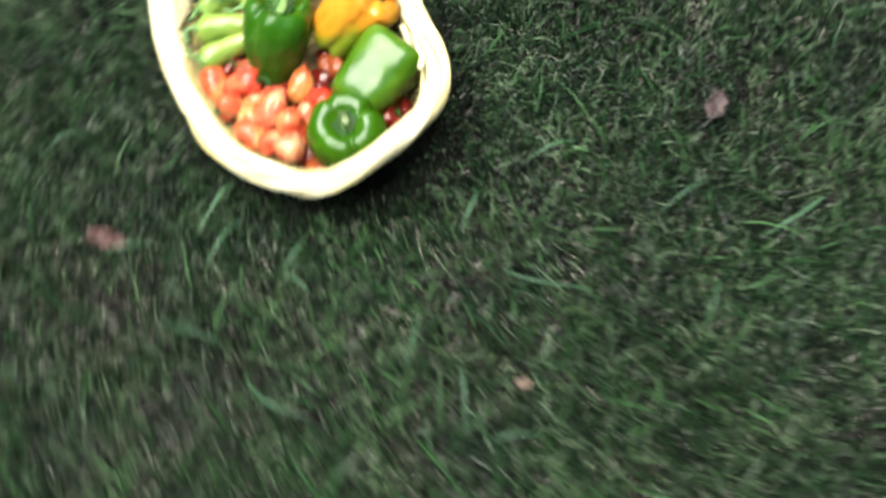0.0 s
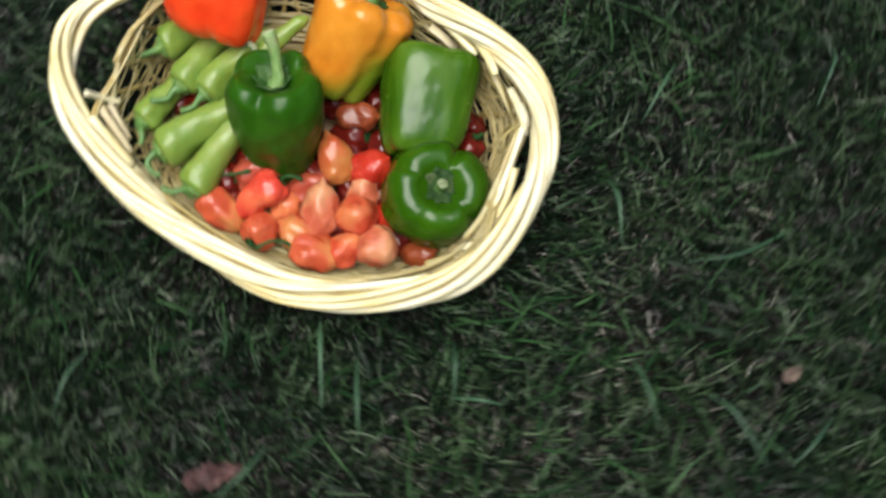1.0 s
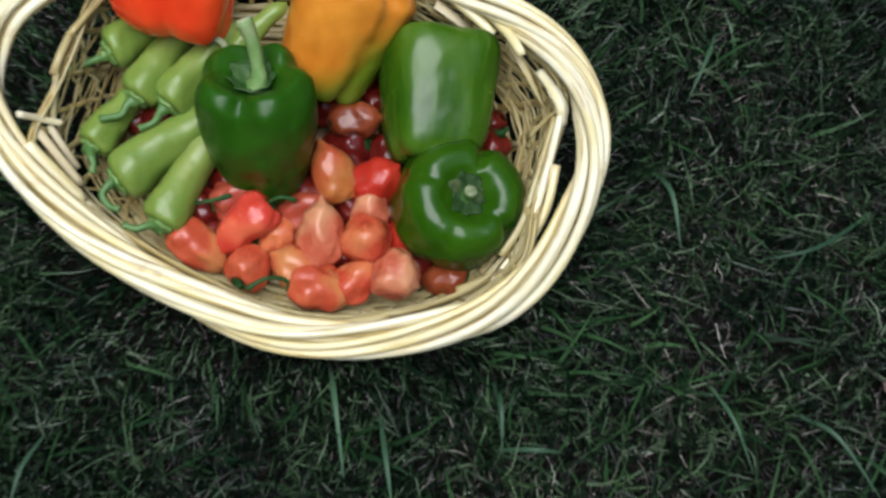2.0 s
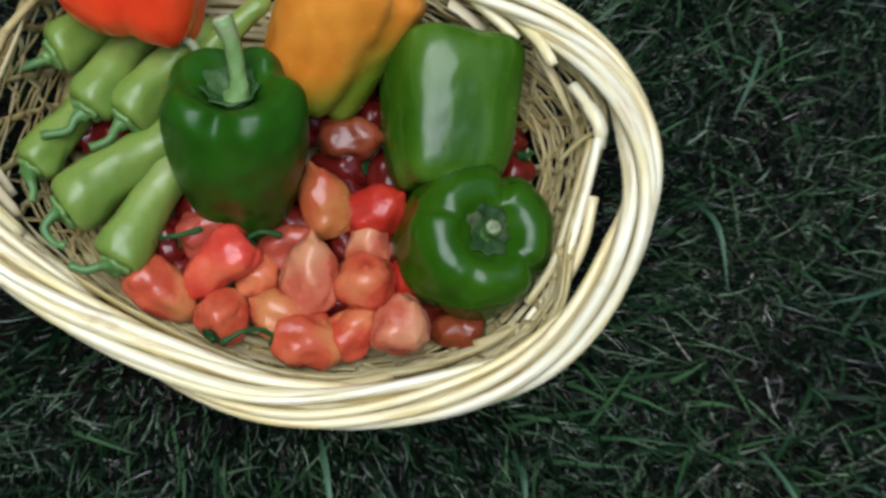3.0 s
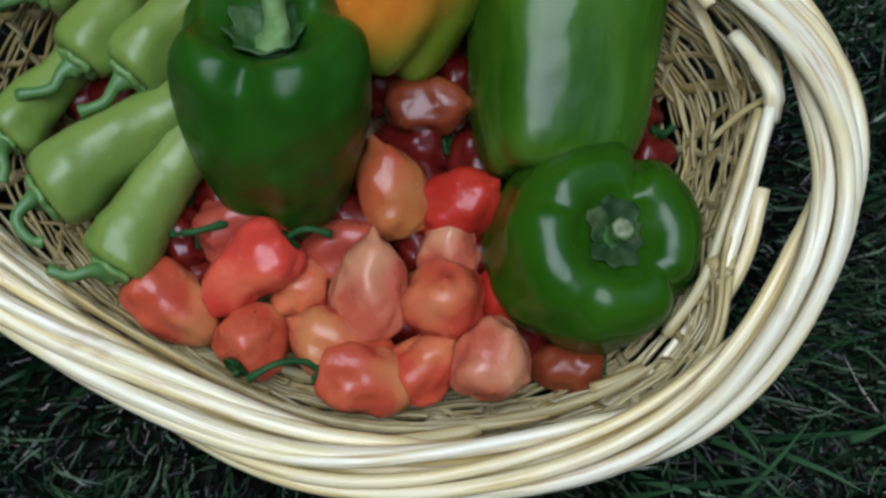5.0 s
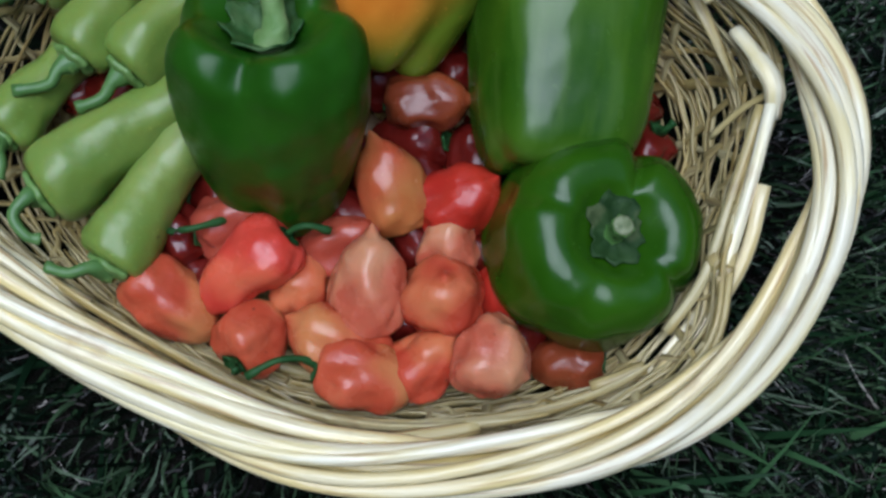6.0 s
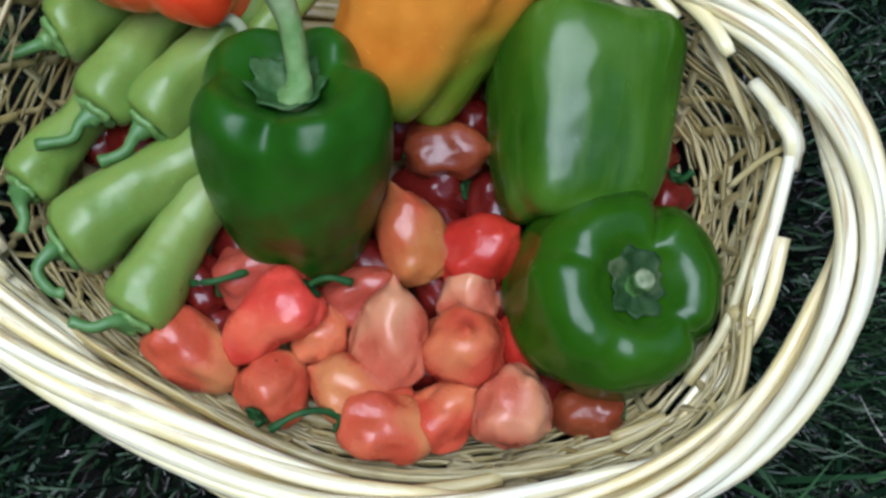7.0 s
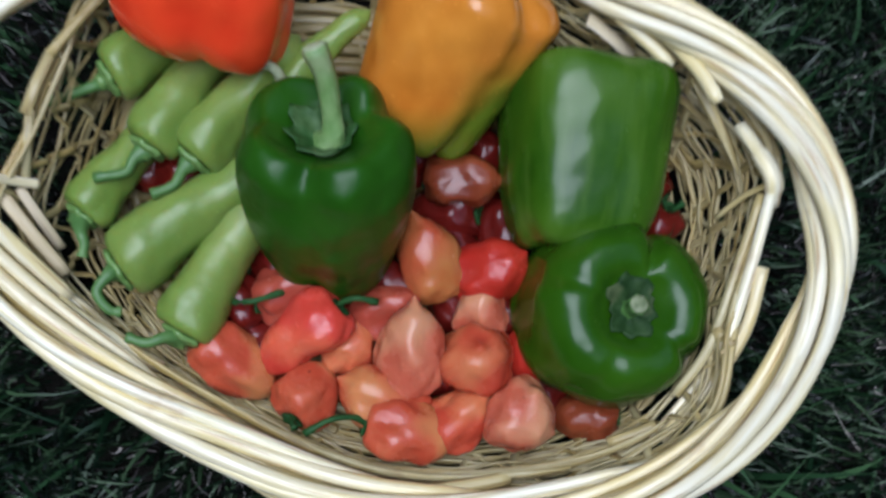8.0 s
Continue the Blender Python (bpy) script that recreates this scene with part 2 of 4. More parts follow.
HAB = {
    "orange": skin("orange_habanero_skin", (0.440, 0.063, 0.025), (0.526, 0.115, 0.048), (0.555, 0.212, 0.071), (0.50, 0.64), 0.24, 48, 0.5, specks=0.08, wavy=0.55),
    "bright": skin("bright_habanero_skin", (0.536, 0.045, 0.025), (0.651, 0.081, 0.049), (0.631, 0.145, 0.057), (0.54, 0.72), 0.24, 46, 0.5, specks=0.08, wavy=0.5),
    "rust": skin("rust_habanero_skin", (0.440, 0.052, 0.022), (0.536, 0.095, 0.041), (0.574, 0.181, 0.067), (0.52, 0.68), 0.24, 48, 0.5, specks=0.08, wavy=0.55),
    "pale": skin("pale_habanero_skin", (0.460, 0.095, 0.048), (0.545, 0.167, 0.085), (0.574, 0.262, 0.129), (0.50, 0.66), 0.25, 52, 0.7, specks=0.08, wavy=0.8),
    "amber": skin("amber_habanero_skin", (0.42, 0.125, 0.030), (0.50, 0.230, 0.066), (0.46, 0.085, 0.030), (0.5, 0.68), 0.22, 42, 0.5, specks=0.08, wavy=0.55),
    # red orange with the dark pepper's shadow painted into the tone
    "shadowed": skin("shadowed_habanero_skin", (0.316, 0.050, 0.027), (0.401, 0.081, 0.043), None, (0.5, 0.8), 0.22, 40, 0.5, specks=0.08, wavy=0.5),
    "brown": skin("brown_habanero_skin", (0.16, 0.030, 0.010), (0.23, 0.052, 0.016), None, (0.5, 0.8), 0.22, 35, 0.5, wavy=0.5),
    "red": skin("red_habanero_skin", (0.364, 0.018, 0.010), (0.460, 0.036, 0.017), None, (0.5, 0.8), 0.22, 40, 0.5, specks=0.08, wavy=0.5),
    # red with the shade of the gaps and undersides put into its colour
    "deep": skin("shade_darkened_habanero_skin", (0.085, 0.006, 0.004), (0.14, 0.010, 0.006), None, (0.5, 0.8), 0.22, 40, 0.5, wavy=0.5),
}
for m in (*HAB.values(), M_CHILI):
    b = m.node_tree.nodes["Principled BSDF"]
    b.inputs["Subsurface Weight"].default_value = 0.35
    b.inputs["Subsurface Radius"].default_value = (1.0, 0.4, 0.25)
    b.inputs["Subsurface Scale"].default_value = 0.006


# ---- mesh helpers ----
def raw(name, verts, faces, material, smooth=True):
    me = bpy.data.meshes.new(name)
    me.from_pydata([tuple(map(float, v)) for v in verts], [], faces)
    me.materials.append(material)
    if smooth:
        me.polygons.foreach_set("use_smooth", [True] * len(me.polygons))
    me.update()
    return me


def part(name, me, parent=None, label="", m=None):
    ob = new(name, me)
    if parent is not None:
        ob.parent = parent
    if m is not None:
        ob.matrix_basis = m
    if label:
        tagged(ob, label)
    return ob


def spline(pts, count):
    """Catmull-Rom through the points, evenly in parameter."""
    p = np.array(pts, float)
    p = np.vstack([2 * p[0] - p[1], p, 2 * p[-1] - p[-2]])
    out = []
    for u in np.linspace(0, len(p) - 3 - 1e-9, count):
        k = int(u)
        f = u - k
        a, b_, c_, d = p[k], p[k + 1], p[k + 2], p[k + 3]
        out.append(0.5 * (2 * b_ + (c_ - a) * f + (2 * a - 5 * b_ + 4 * c_ - d) * f * f + (3 * b_ - a - 3 * c_ + d) * f ** 3))
    return np.array(out)


def tube(path, radius, sides=8, flat=1.0, closed=False, up=(0, 0, 1), ridges=0.0):
    """Verts and faces of a tube along the path; flat squeezes it across the 'up' direction."""
    p = np.array(path, float)
    n_ = len(p)
    r = np.broadcast_to(np.array(radius, float), (n_,))
    if closed:
        tan = np.roll(p, -1, 0) - np.roll(p, 1, 0)
    else:
        tan = np.gradient(p, axis=0)
    tan /= np.linalg.norm(tan, axis=1, keepdims=True) + 1e-12
    u = np.array(up, float)
    side = np.cross(tan, u)
    bad = np.linalg.norm(side, axis=1) < 0.15
    side[bad] = np.cross(tan[bad], (0.3, 1.0, 0.2))
    side /= np.linalg.norm(side, axis=1, keepdims=True)
    nor = np.cross(side, tan)
    verts = []
    for k in range(n_):
        for j in range(sides):
            a = 2 * math.pi * j / sides
            q = r[k] * (1 + ridges * (j % 2))
            verts.append(p[k] + q * (math.cos(a) * side[k] + flat * math.sin(a) * nor[k]))
    faces = []
    for k in range(n_ if closed else n_ - 1):
        k2 = (k + 1) % n_
        for j in range(sides):
            j2 = (j + 1) % sides
            faces.append((k * sides + j, k * sides + j2, k2 * sides + j2, k2 * sides + j))
    if not closed:
        faces.append(tuple(range(sides - 1, -1, -1)))
        faces.append(tuple((n_ - 1) * sides + j for j in range(sides)))
    return verts, faces


def upright(pos, axis, spin=0.0):
    """Pose whose local z runs along the axis."""
    q = Vector(axis).normalized().to_track_quat("Z", "Y")
    return Matrix.Translation(pos) @ q.to_matrix().to_4x4() @ Matrix.Rotation(radians(spin), 4, "Z")


# ---- ground ----
def ground():
    bm = bmesh.new()
    n_ = 70
    edge = [-2000, -400, -60, -12, -4] + list(np.linspace(-2.4, 2.4, n_)) + [4, 12, 60, 400, 2000]
    grid = [[bm.verts.new((x, y, 0.0 if max(abs(x), abs(y)) > 2.3 else 0.006 * noise.noise((x * 5, y * 5, 0)) - 0.002)) for x in edge] for y in edge]
    for j in range(len(edge) - 1):
        for i in range(len(edge) - 1):
            bm.faces.new((grid[j][i], grid[j][i + 1], grid[j + 1][i + 1], grid[j + 1][i]))
    me = bpy.data.meshes.new("ground")
    bm.to_mesh(me)
    bm.free()
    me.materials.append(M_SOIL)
    ob = new("ground", me)
    return tagged(ob, "bare soil under a thin lawn, darkened for shade between blades", "ground", kind="structure")


ground()


def hedge():
    """An unseen tall leafy ring all round the lawn, well away from the basket, added to block low sky light."""
    n_, rows_ = 180, 20
    verts, faces = [], []
    for side, r0 in ((0, 9.0), (1, 10.6)):
        for k in range(rows_ + 1):
            f = k / rows_
            for j in range(n_):
                u = 2 * math.pi * j / n_
                c_, s_ = math.cos(u), math.sin(u)
                d = 0.55 * noise.noise((c_ * 7, s_ * 7, f * 4)) + 0.25 * noise.noise((c_ * 22, s_ * 22, f * 11))
                top = 10.5 + 1.2 * noise.noise((c_ * 4, s_ * 4, 5)) + 0.4 * noise.noise((c_ * 19, s_ * 19, 2))
                r_ = r0 + d + (0.5 if side == 0 else -0.5) * f ** 3
                verts.append((r_ * c_, r_ * s_, -0.05 + top * f))
    half = (rows_ + 1) * n_
    for k in range(rows_):
        for j in range(n_):
            j2 = (j + 1) % n_
            q = (k * n_ + j, k * n_ + j2, (k + 1) * n_ + j2, (k + 1) * n_ + j)
            faces += [q[::-1], tuple(half + i for i in q)]
    for j in range(n_):
        j2 = (j + 1) % n_
        faces.append((rows_ * n_ + j2, rows_ * n_ + j, half + rows_ * n_ + j, half + rows_ * n_ + j2))
    return tagged(new("hedge", raw("hedge", verts, faces, M_SKY_BLOCKER)), "unseen tall dark green hedge added to block low sky light", "hedge", kind="structure")


hedge()

BASKET_AT, BASKET_TURN = (0.0064, 0.0106), radians(-18)


def in_basket(x, y):
    dx, dy = x - BASKET_AT[0], y - BASKET_AT[1]
    c_, s_ = math.cos(-BASKET_TURN), math.sin(-BASKET_TURN)
    return dx * c_ - dy * s_, dx * s_ + dy * c_


def field(x, y, f, seed):
    """Cheap smooth noise for arrays, about -1 to 1."""
    rng = np.random.RandomState(seed)
    out = np.zeros_like(x)
    for k in range(6):
        a, ph = rng.uniform(0, 2 * math.pi, 2)
        q = f * rng.uniform(0.6, 1.8)
        out += np.sin(q * (x * math.cos(a) + y * math.sin(a)) + ph)
    return out / 3.2


# worn, thatchy places of the lawn (positive) and lush ones (negative): x, y, radius, strength
WORN = ((-0.02, -0.38, 0.09, 1.0), (0.12, -0.47, 0.10, 1.0), (0.255, -0.255, 0.06, 0.9), (0.19, -0.36, 0.05, 0.7), (0.335, -0.15, 0.05, 0.8), (0.36, 0.05, 0.05, 0.8), (0.50, 0.0, 0.08, 0.7), (0.47, 0.25, 0.06, 0.8),
        (-0.21, -0.27, 0.09, -0.8), (0.03, -0.23, 0.06, -0.8), (0.65, 0.10, 0.10, -0.8), (0.70, -0.13, 0.11, -0.8), (0.26, 0.13, 0.06, -0.5), (0.27, -0.05, 0.05, -0.5))


def grass(name, count, box, length, width, lean, curl, material, seed, clump, label, core=True, wild=0.35, wear=0.0):
    """A sheet of single curved blades, each an island of three tapering quads."""
    rng = np.random.RandomState(seed)
    x, y = rng.uniform(box[0], box[1], count), rng.uniform(box[2], box[3], count)
    dens = field(x, y, 14, seed + 1) * 0.6 + field(x, y, 45, seed + 2) * 0.5
    worn = sum(a * np.exp(-((x - u) ** 2 + (y - v) ** 2) / r ** 2) for u, v, r, a in WORN)
    keep = rng.uniform(-1.2, 1.2, count) < dens * clump + 0.62 - wear * worn
    bx, by = in_basket(x, y)
    rr = (bx / 0.186) ** 2 + (by / 0.142) ** 2
    keep &= rr > 1
    # the fine sheet thins out unevenly towards its edge, and the coarse one takes over
    reach = (np.abs((x - 0.25) / 0.82) ** 4 + np.abs((y + 0.08) / 0.70) ** 4) ** 0.25 + 0.10 * field(x, y, 6, 3)
    if core:
        keep &= reach + rng.uniform(-0.12, 0.12, count) < 0.98
    else:
        keep &= (reach + rng.uniform(-0.12, 0.12, count) > 0.90) & (np.hypot(x - 0.25, y + 0.08) + rng.normal(0, 0.5, count) < 3.6)
    x, y, bx, by, rr = x[keep], y[keep], bx[keep], by[keep], rr[keep]
    n_ = len(x)
    near = np.clip((rr - 1) / 0.9, 0.25, 1)
    ln = rng.gamma(5, 1 / 5, n_) * length * near
    w = width * rng.uniform(0.6, 1.4, n_)
    az = rng.uniform(0, 2 * math.pi, n_)
    tilt = np.clip(rng.normal(lean, 0.28, n_), 0.05, 1.5)
    # near the basket the blades lean away from its wall
    out_az = np.arctan2(y - BASKET_AT[1], x - BASKET_AT[0])
    az = np.where(rr < 2.3, out_az + np.clip(rng.normal(0, 0.6, n_), -1, 1), az)
    bend = rng.normal(curl, wild, n_)
    yaw = rng.normal(0, wild, n_)
    d = np.stack([np.cos(az), np.sin(az)], 1)
    px = np.stack([-d[:, 1], d[:, 0]], 1)
    z0 = rng.uniform(-0.004, 0.004, n_)
    pts = np.zeros((n_, 4, 2, 3))
    cx, cz = np.zeros(n_), z0.copy()
    twist = rng.normal(0, 0.5, n_)
    for k in range(4):
        f = k / 3
        half = w * (1 - f ** 1.6) * 0.5 + 0.0001
        a = tilt + bend * f
        for s_, sg in enumerate((-1, 1)):
            pts[:, k, s_, 0] = x + d[:, 0] * cx + sg * half * px[:, 0]
            pts[:, k, s_, 1] = y + d[:, 1] * cx + sg * half * px[:, 1]
            pts[:, k, s_, 2] = np.maximum(cz + sg * half * np.sin(twist), 0.0005)
        turn = yaw * f
        x = x + (np.cos(az + turn) - np.cos(az)) * np.sin(a) * ln / 3
        y = y + (np.sin(az + turn) - np.sin(az)) * np.sin(a) * ln / 3
        cx = cx + np.sin(a) * ln / 3
        cz = np.maximum(cz + np.cos(a) * ln / 3, 0.002)
    # none may grow in through the basket's wall
    ok = np.ones(n_, bool)
    for k in (2, 3):
        tx, ty = in_basket(pts[:, k, 0, 0], pts[:, k, 0, 1])
        ok &= (tx / 0.196) ** 2 + (ty / 0.150) ** 2 > 1
    pts, n_ = pts[ok], int(ok.sum())
    verts = pts.reshape(-1, 3)
    base = np.arange(n_)[:, None, None] * 8
    quads = np.array([[0, 1, 3, 2], [2, 3, 5, 4], [4, 5, 7, 6]])[None] + base
    me = bpy.data.meshes.new(name)
    me.vertices.add(len(verts))
    me.vertices.foreach_set("co", verts.ravel())
    me.loops.add(n_ * 12)
    me.loops.foreach_set("vertex_index", quads.ravel().astype(np.int32))
    me.polygons.add(n_ * 3)
    me.polygons.foreach_set("loop_start", np.arange(0, n_ * 12, 4, dtype=np.int32))
    me.update(calc_edges=True)
    me.polygons.foreach_set("use_smooth", [True] * len(me.polygons))
    me.materials.append(material)
    return tagged(new(name, me), label, "grass", kind="stuff")


NEAR = (-0.68, 1.18, -0.88, 0.72)
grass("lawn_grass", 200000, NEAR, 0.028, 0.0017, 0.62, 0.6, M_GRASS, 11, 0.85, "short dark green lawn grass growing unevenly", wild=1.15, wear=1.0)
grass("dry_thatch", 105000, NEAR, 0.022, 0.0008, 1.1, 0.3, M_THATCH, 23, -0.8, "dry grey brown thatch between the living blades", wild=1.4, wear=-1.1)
grass("broad_grass", 9000, NEAR, 0.046, 0.0032, 0.70, 0.65, M_BROAD, 37, 0.6, "broader and longer green grass blades in loose tufts", wear=0.9)
grass("outer_grass", 150000, (-3.9, 4.4, -4.2, 4.0), 0.050, 0.008, 0.85, 0.5, M_OUTER, 51, 0.5, "dark green lawn grass further off", core=False)


def long_blades():
    """The few conspicuous long blades that lie over the lawn."""
    runs = [((0.325, -0.195), (0.335, -0.225), (0.350, -0.265)), ((0.020, -0.18), (0.023, -0.206), (0.030, -0.27)), ((0.40, -0.222), (0.419, -0.24), (0.455, -0.292)),
            ((0.355, 0.110), (0.338, 0.08), (0.319, 0.040)), ((0.290, -0.015), (0.298, -0.04), (0.305, -0.085)), ((0.520, 0.145), (0.512, 0.12), (0.496, 0.07)),
            ((0.48, -0.05), (0.42, -0.085), (0.37, -0.095)), ((0.148, -0.19), (0.15, -0.21), (0.151, -0.248)), ((0.058, -0.215), (0.061, -0.25), (0.066, -0.29)),
            ((0.15, -0.243), (0.175, -0.244), (0.20, -0.247)), ((-0.195, -0.225), (-0.205, -0.25), (-0.215, -0.285)), ((0.52, -0.235), (0.495, -0.26), (0.475, -0.285)),
            ((0.060, -0.375), (0.10, -0.368), (0.145, -0.355)), ((-0.02, -0.30), (-0.035, -0.325), (-0.06, -0.35)), ((0.655, 0.21), (0.64, 0.16), (0.615, 0.11)), ((0.19, -0.375), (0.24, -0.385), (0.29, -0.37)),
            ((0.60, 0.045), (0.608, 0.015), (0.618, -0.02))]
    verts, faces = [], []
    for k, (a, b_, c_) in enumerate(runs):
        line = spline([(*a, 0.012), (*b_, 0.034), (*c_, 0.026)], 9)
        w = 0.0034 + 0.0014 * ((k * 37) % 10) / 10
        for i, q in enumerate(line):
            tg = line[min(i + 1, 8)] - line[max(i - 1, 0)]
            s_ = np.cross(tg, (0, 0, 1))
            s_ /= np.linalg.norm(s_)
            h = 0.5 * w * (1 - (i / 8) ** 3) * (0.55 + 0.45 * min(1, i / 3)) + 0.0002
            verts += [q - s_ * h + (0, 0, 0.0008), q - (0, 0, 0.0006), q + s_ * h + (0, 0, 0.0008)]
            if i:
                o = len(verts) - 6
                faces += [(o, o + 1, o + 4, o + 3), (o + 1, o + 2, o + 5, o + 4)]
    return tagged(new("long_grass", raw("long_grass", verts, faces, M_LONG)), "single long pale green grass blades lying over the lawn", "grass", kind="stuff")


long_blades()


# ---- basket ----
A_RIM, B_RIM = 0.213, 0.166
# hand-made unevenness of the border: harmonics of its radius (shares) and of its height (metres)
RIM_R = ((-0.0202, -0.0301), (-0.0171, -0.0249), (0.0591, -0.0291), (-0.0158, 0.0512), (-0.0255, -0.0319))
RIM_Z = ((0.0195, 0.0143), (0.0075, 0.0021))


def bumpy(th, width):
    d = min(abs((th + math.pi) % (2 * math.pi) - math.pi), abs(th % (2 * math.pi) - math.pi))
    return math.exp(-(d / width) ** 2)


def turn_from(th, mid):
    return (th - mid + math.pi) % (2 * math.pi) - math.pi


def flat_side(th):
    """The hand-made oval is pressed flatter on both front quarters."""
    return math.exp(-(((th % (2 * math.pi)) - 4.51) / 0.39) ** 2), math.exp(-(turn_from(th, 5.97) / 0.36) ** 2)


def rim_centre(th):
    """Centre line of the border: low in front, rising over the grips at both ends."""
    lift = bumpy(th, 0.50)
    left = math.exp(-(((th % (2 * math.pi)) - math.pi) / 0.55) ** 2)
    right = lift if math.cos(th) > 0 else 0.0
    one, two = flat_side(th)
    k = 0.9967 + sum(c_ * math.cos(m * th) + s_ * math.sin(m * th) for m, (c_, s_) in enumerate(RIM_R, 1))
    z = 0.0737 + 0.040 * lift - 0.014 * right + sum(c_ * math.cos(m * th) + s_ * math.sin(m * th) for m, (c_, s_) in enumerate(RIM_Z, 1))
    k *= 1 - 0.085 * one - 0.038 * two
    return np.array([k * (A_RIM + 0.019 * left + 0.001 * right) * math.cos(th), k * (B_RIM + 0.005 * max(0, -math.sin(th))) * math.sin(th), z])


def wall_normal(th):
    v = np.array([0.14 * math.cos(th), 0.19 * math.sin(th), 0.0])
    return v / np.linalg.norm(v)


def base_point(th, f=1.0):
    return np.array([0.163 * f * math.cos(th), (0.131 - 0.024 * max(0.0, math.sin(th))) * f * math.sin(th), 0.010])


def wall_top(th):
    """Top edge of the woven wall: tucked under the border, but lower and further in below the two grip holes."""
    p = rim_centre(th) - wall_normal(th) * 0.008 - np.array((0, 0, 0.010))
    wr = math.exp(-(turn_from(th, 0.02) / 0.46) ** 4)
    wl = math.exp(-(turn_from(th, math.pi + 0.13) / 0.48) ** 4)
    p = p * (1 - wr) + np.array((0.1815, p[1] * 0.94, 0.090)) * wr
    return p * (1 - wl) + np.array((-0.1855, p[1] * 0.96, 0.074)) * wl


def wall_point(th, h):
    b_, t_ = base_point(th), wall_top(th)
    e = max(h, 0.0) ** 0.8
    return np.array([b_[0] + (t_[0] - b_[0]) * e, b_[1] + (t_[1] - b_[1]) * e, b_[2] + (t_[2] - b_[2]) * h])


def build_basket():
    rng = random.Random(5)
    basket = new("wicker_basket")
    basket.matrix_basis = pose(BASKET_AT[0], BASKET_AT[1], 0.004, 0, 0, math.degrees(BASKET_TURN))
    tagged(basket, "oval wicker basket of pale peeled willow standing on the lawn", "basket")

    def rod(name, line, radius, parent, material, sides=8, flat=0.9, closed=False, up=(0, 0, 1)):
        v, f = tube(line, radius, sides, flat, closed, up=up)
        me = raw(name, v, f, material)
        p = np.array(line, float)
        run = np.concatenate([[0], np.cumsum(np.linalg.norm(np.diff(p, axis=0), axis=1))])
        th = 2 * math.pi * np.arange(sides) / sides
        r = np.broadcast_to(np.array(radius, float), (len(p),))
        # the wood's own coordinates: length along the rod, then across it
        grain = np.stack([np.repeat(run, sides), np.outer(r, np.cos(th)).ravel(), np.outer(r, np.sin(th)).ravel()], 1)
        me.attributes.new("along", "FLOAT_VECTOR", "POINT").data.foreach_set("vector", grain.astype(np.float32).ravel())
        return part(name, me, parent)

    # base: an oval woven mat of concentric rings on a slab
    verts, faces = [], []
    for k in range(41):
        for j in range(72):
            x, y, _ = base_point(2 * math.pi * j / 72, k / 40 * 1.01)
            verts.append((x, y, 0.0075 + 0.0020 * math.cos(k * math.pi) * math.cos(j * math.pi / 2)))
    for k in range(40):
        for j in range(72):
            j2 = (j + 1) % 72
            faces.append((k * 72 + j, k * 72 + j2, (k + 1) * 72 + j2, (k + 1) * 72 + j))
    o = len(verts)
    for j in range(72):
        x, y, _ = base_point(2 * math.pi * j / 72, 1.01)
        verts.append((x, y, 0.0))
    faces += [(40 * 72 + j, 40 * 72 + (j + 1) % 72, o + (j + 1) % 72, o + j) for j in range(72)] + [tuple(o + j for j in range(71, -1, -1))]
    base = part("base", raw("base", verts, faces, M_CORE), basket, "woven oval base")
    # base rings and stakes use the cane with inner shade in its colour
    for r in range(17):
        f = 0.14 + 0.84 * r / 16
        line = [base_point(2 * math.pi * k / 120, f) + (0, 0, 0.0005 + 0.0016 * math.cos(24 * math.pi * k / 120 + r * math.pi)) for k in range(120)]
        rod("base_weaver", line, rng.uniform(0.0030, 0.0036), base, M_SHADED_WEAVE, 6, 0.6, True)
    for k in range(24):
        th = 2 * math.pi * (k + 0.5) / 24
        rod("base_stake", [base_point(th, f) + (0, 0, 0.0005) for f in np.linspace(0.1, 0.98, 10)], 0.0026, base, M_SHADED_WEAVE, 6, 0.6)

    # wall: flat splints woven in rows that lean across one another, round upright stakes
    wall = new("wall")
    wall.parent = basket
    rows_ = 27
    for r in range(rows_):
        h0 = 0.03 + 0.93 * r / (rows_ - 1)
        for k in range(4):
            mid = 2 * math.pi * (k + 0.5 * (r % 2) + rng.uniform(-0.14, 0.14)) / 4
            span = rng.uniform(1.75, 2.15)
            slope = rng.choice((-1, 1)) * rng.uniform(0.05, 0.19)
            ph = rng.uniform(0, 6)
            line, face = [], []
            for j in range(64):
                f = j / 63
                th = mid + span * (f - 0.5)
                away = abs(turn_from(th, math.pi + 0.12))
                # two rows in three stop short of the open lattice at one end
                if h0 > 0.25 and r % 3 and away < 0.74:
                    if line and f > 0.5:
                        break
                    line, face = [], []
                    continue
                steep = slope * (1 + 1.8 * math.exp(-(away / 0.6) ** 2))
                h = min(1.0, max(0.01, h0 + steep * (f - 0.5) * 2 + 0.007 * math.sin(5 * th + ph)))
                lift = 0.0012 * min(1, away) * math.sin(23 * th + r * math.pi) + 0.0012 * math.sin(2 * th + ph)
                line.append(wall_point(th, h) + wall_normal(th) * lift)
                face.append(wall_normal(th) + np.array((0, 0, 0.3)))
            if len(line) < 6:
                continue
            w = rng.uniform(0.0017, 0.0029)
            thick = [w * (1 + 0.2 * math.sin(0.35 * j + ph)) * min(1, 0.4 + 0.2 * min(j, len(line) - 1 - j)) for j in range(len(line))]
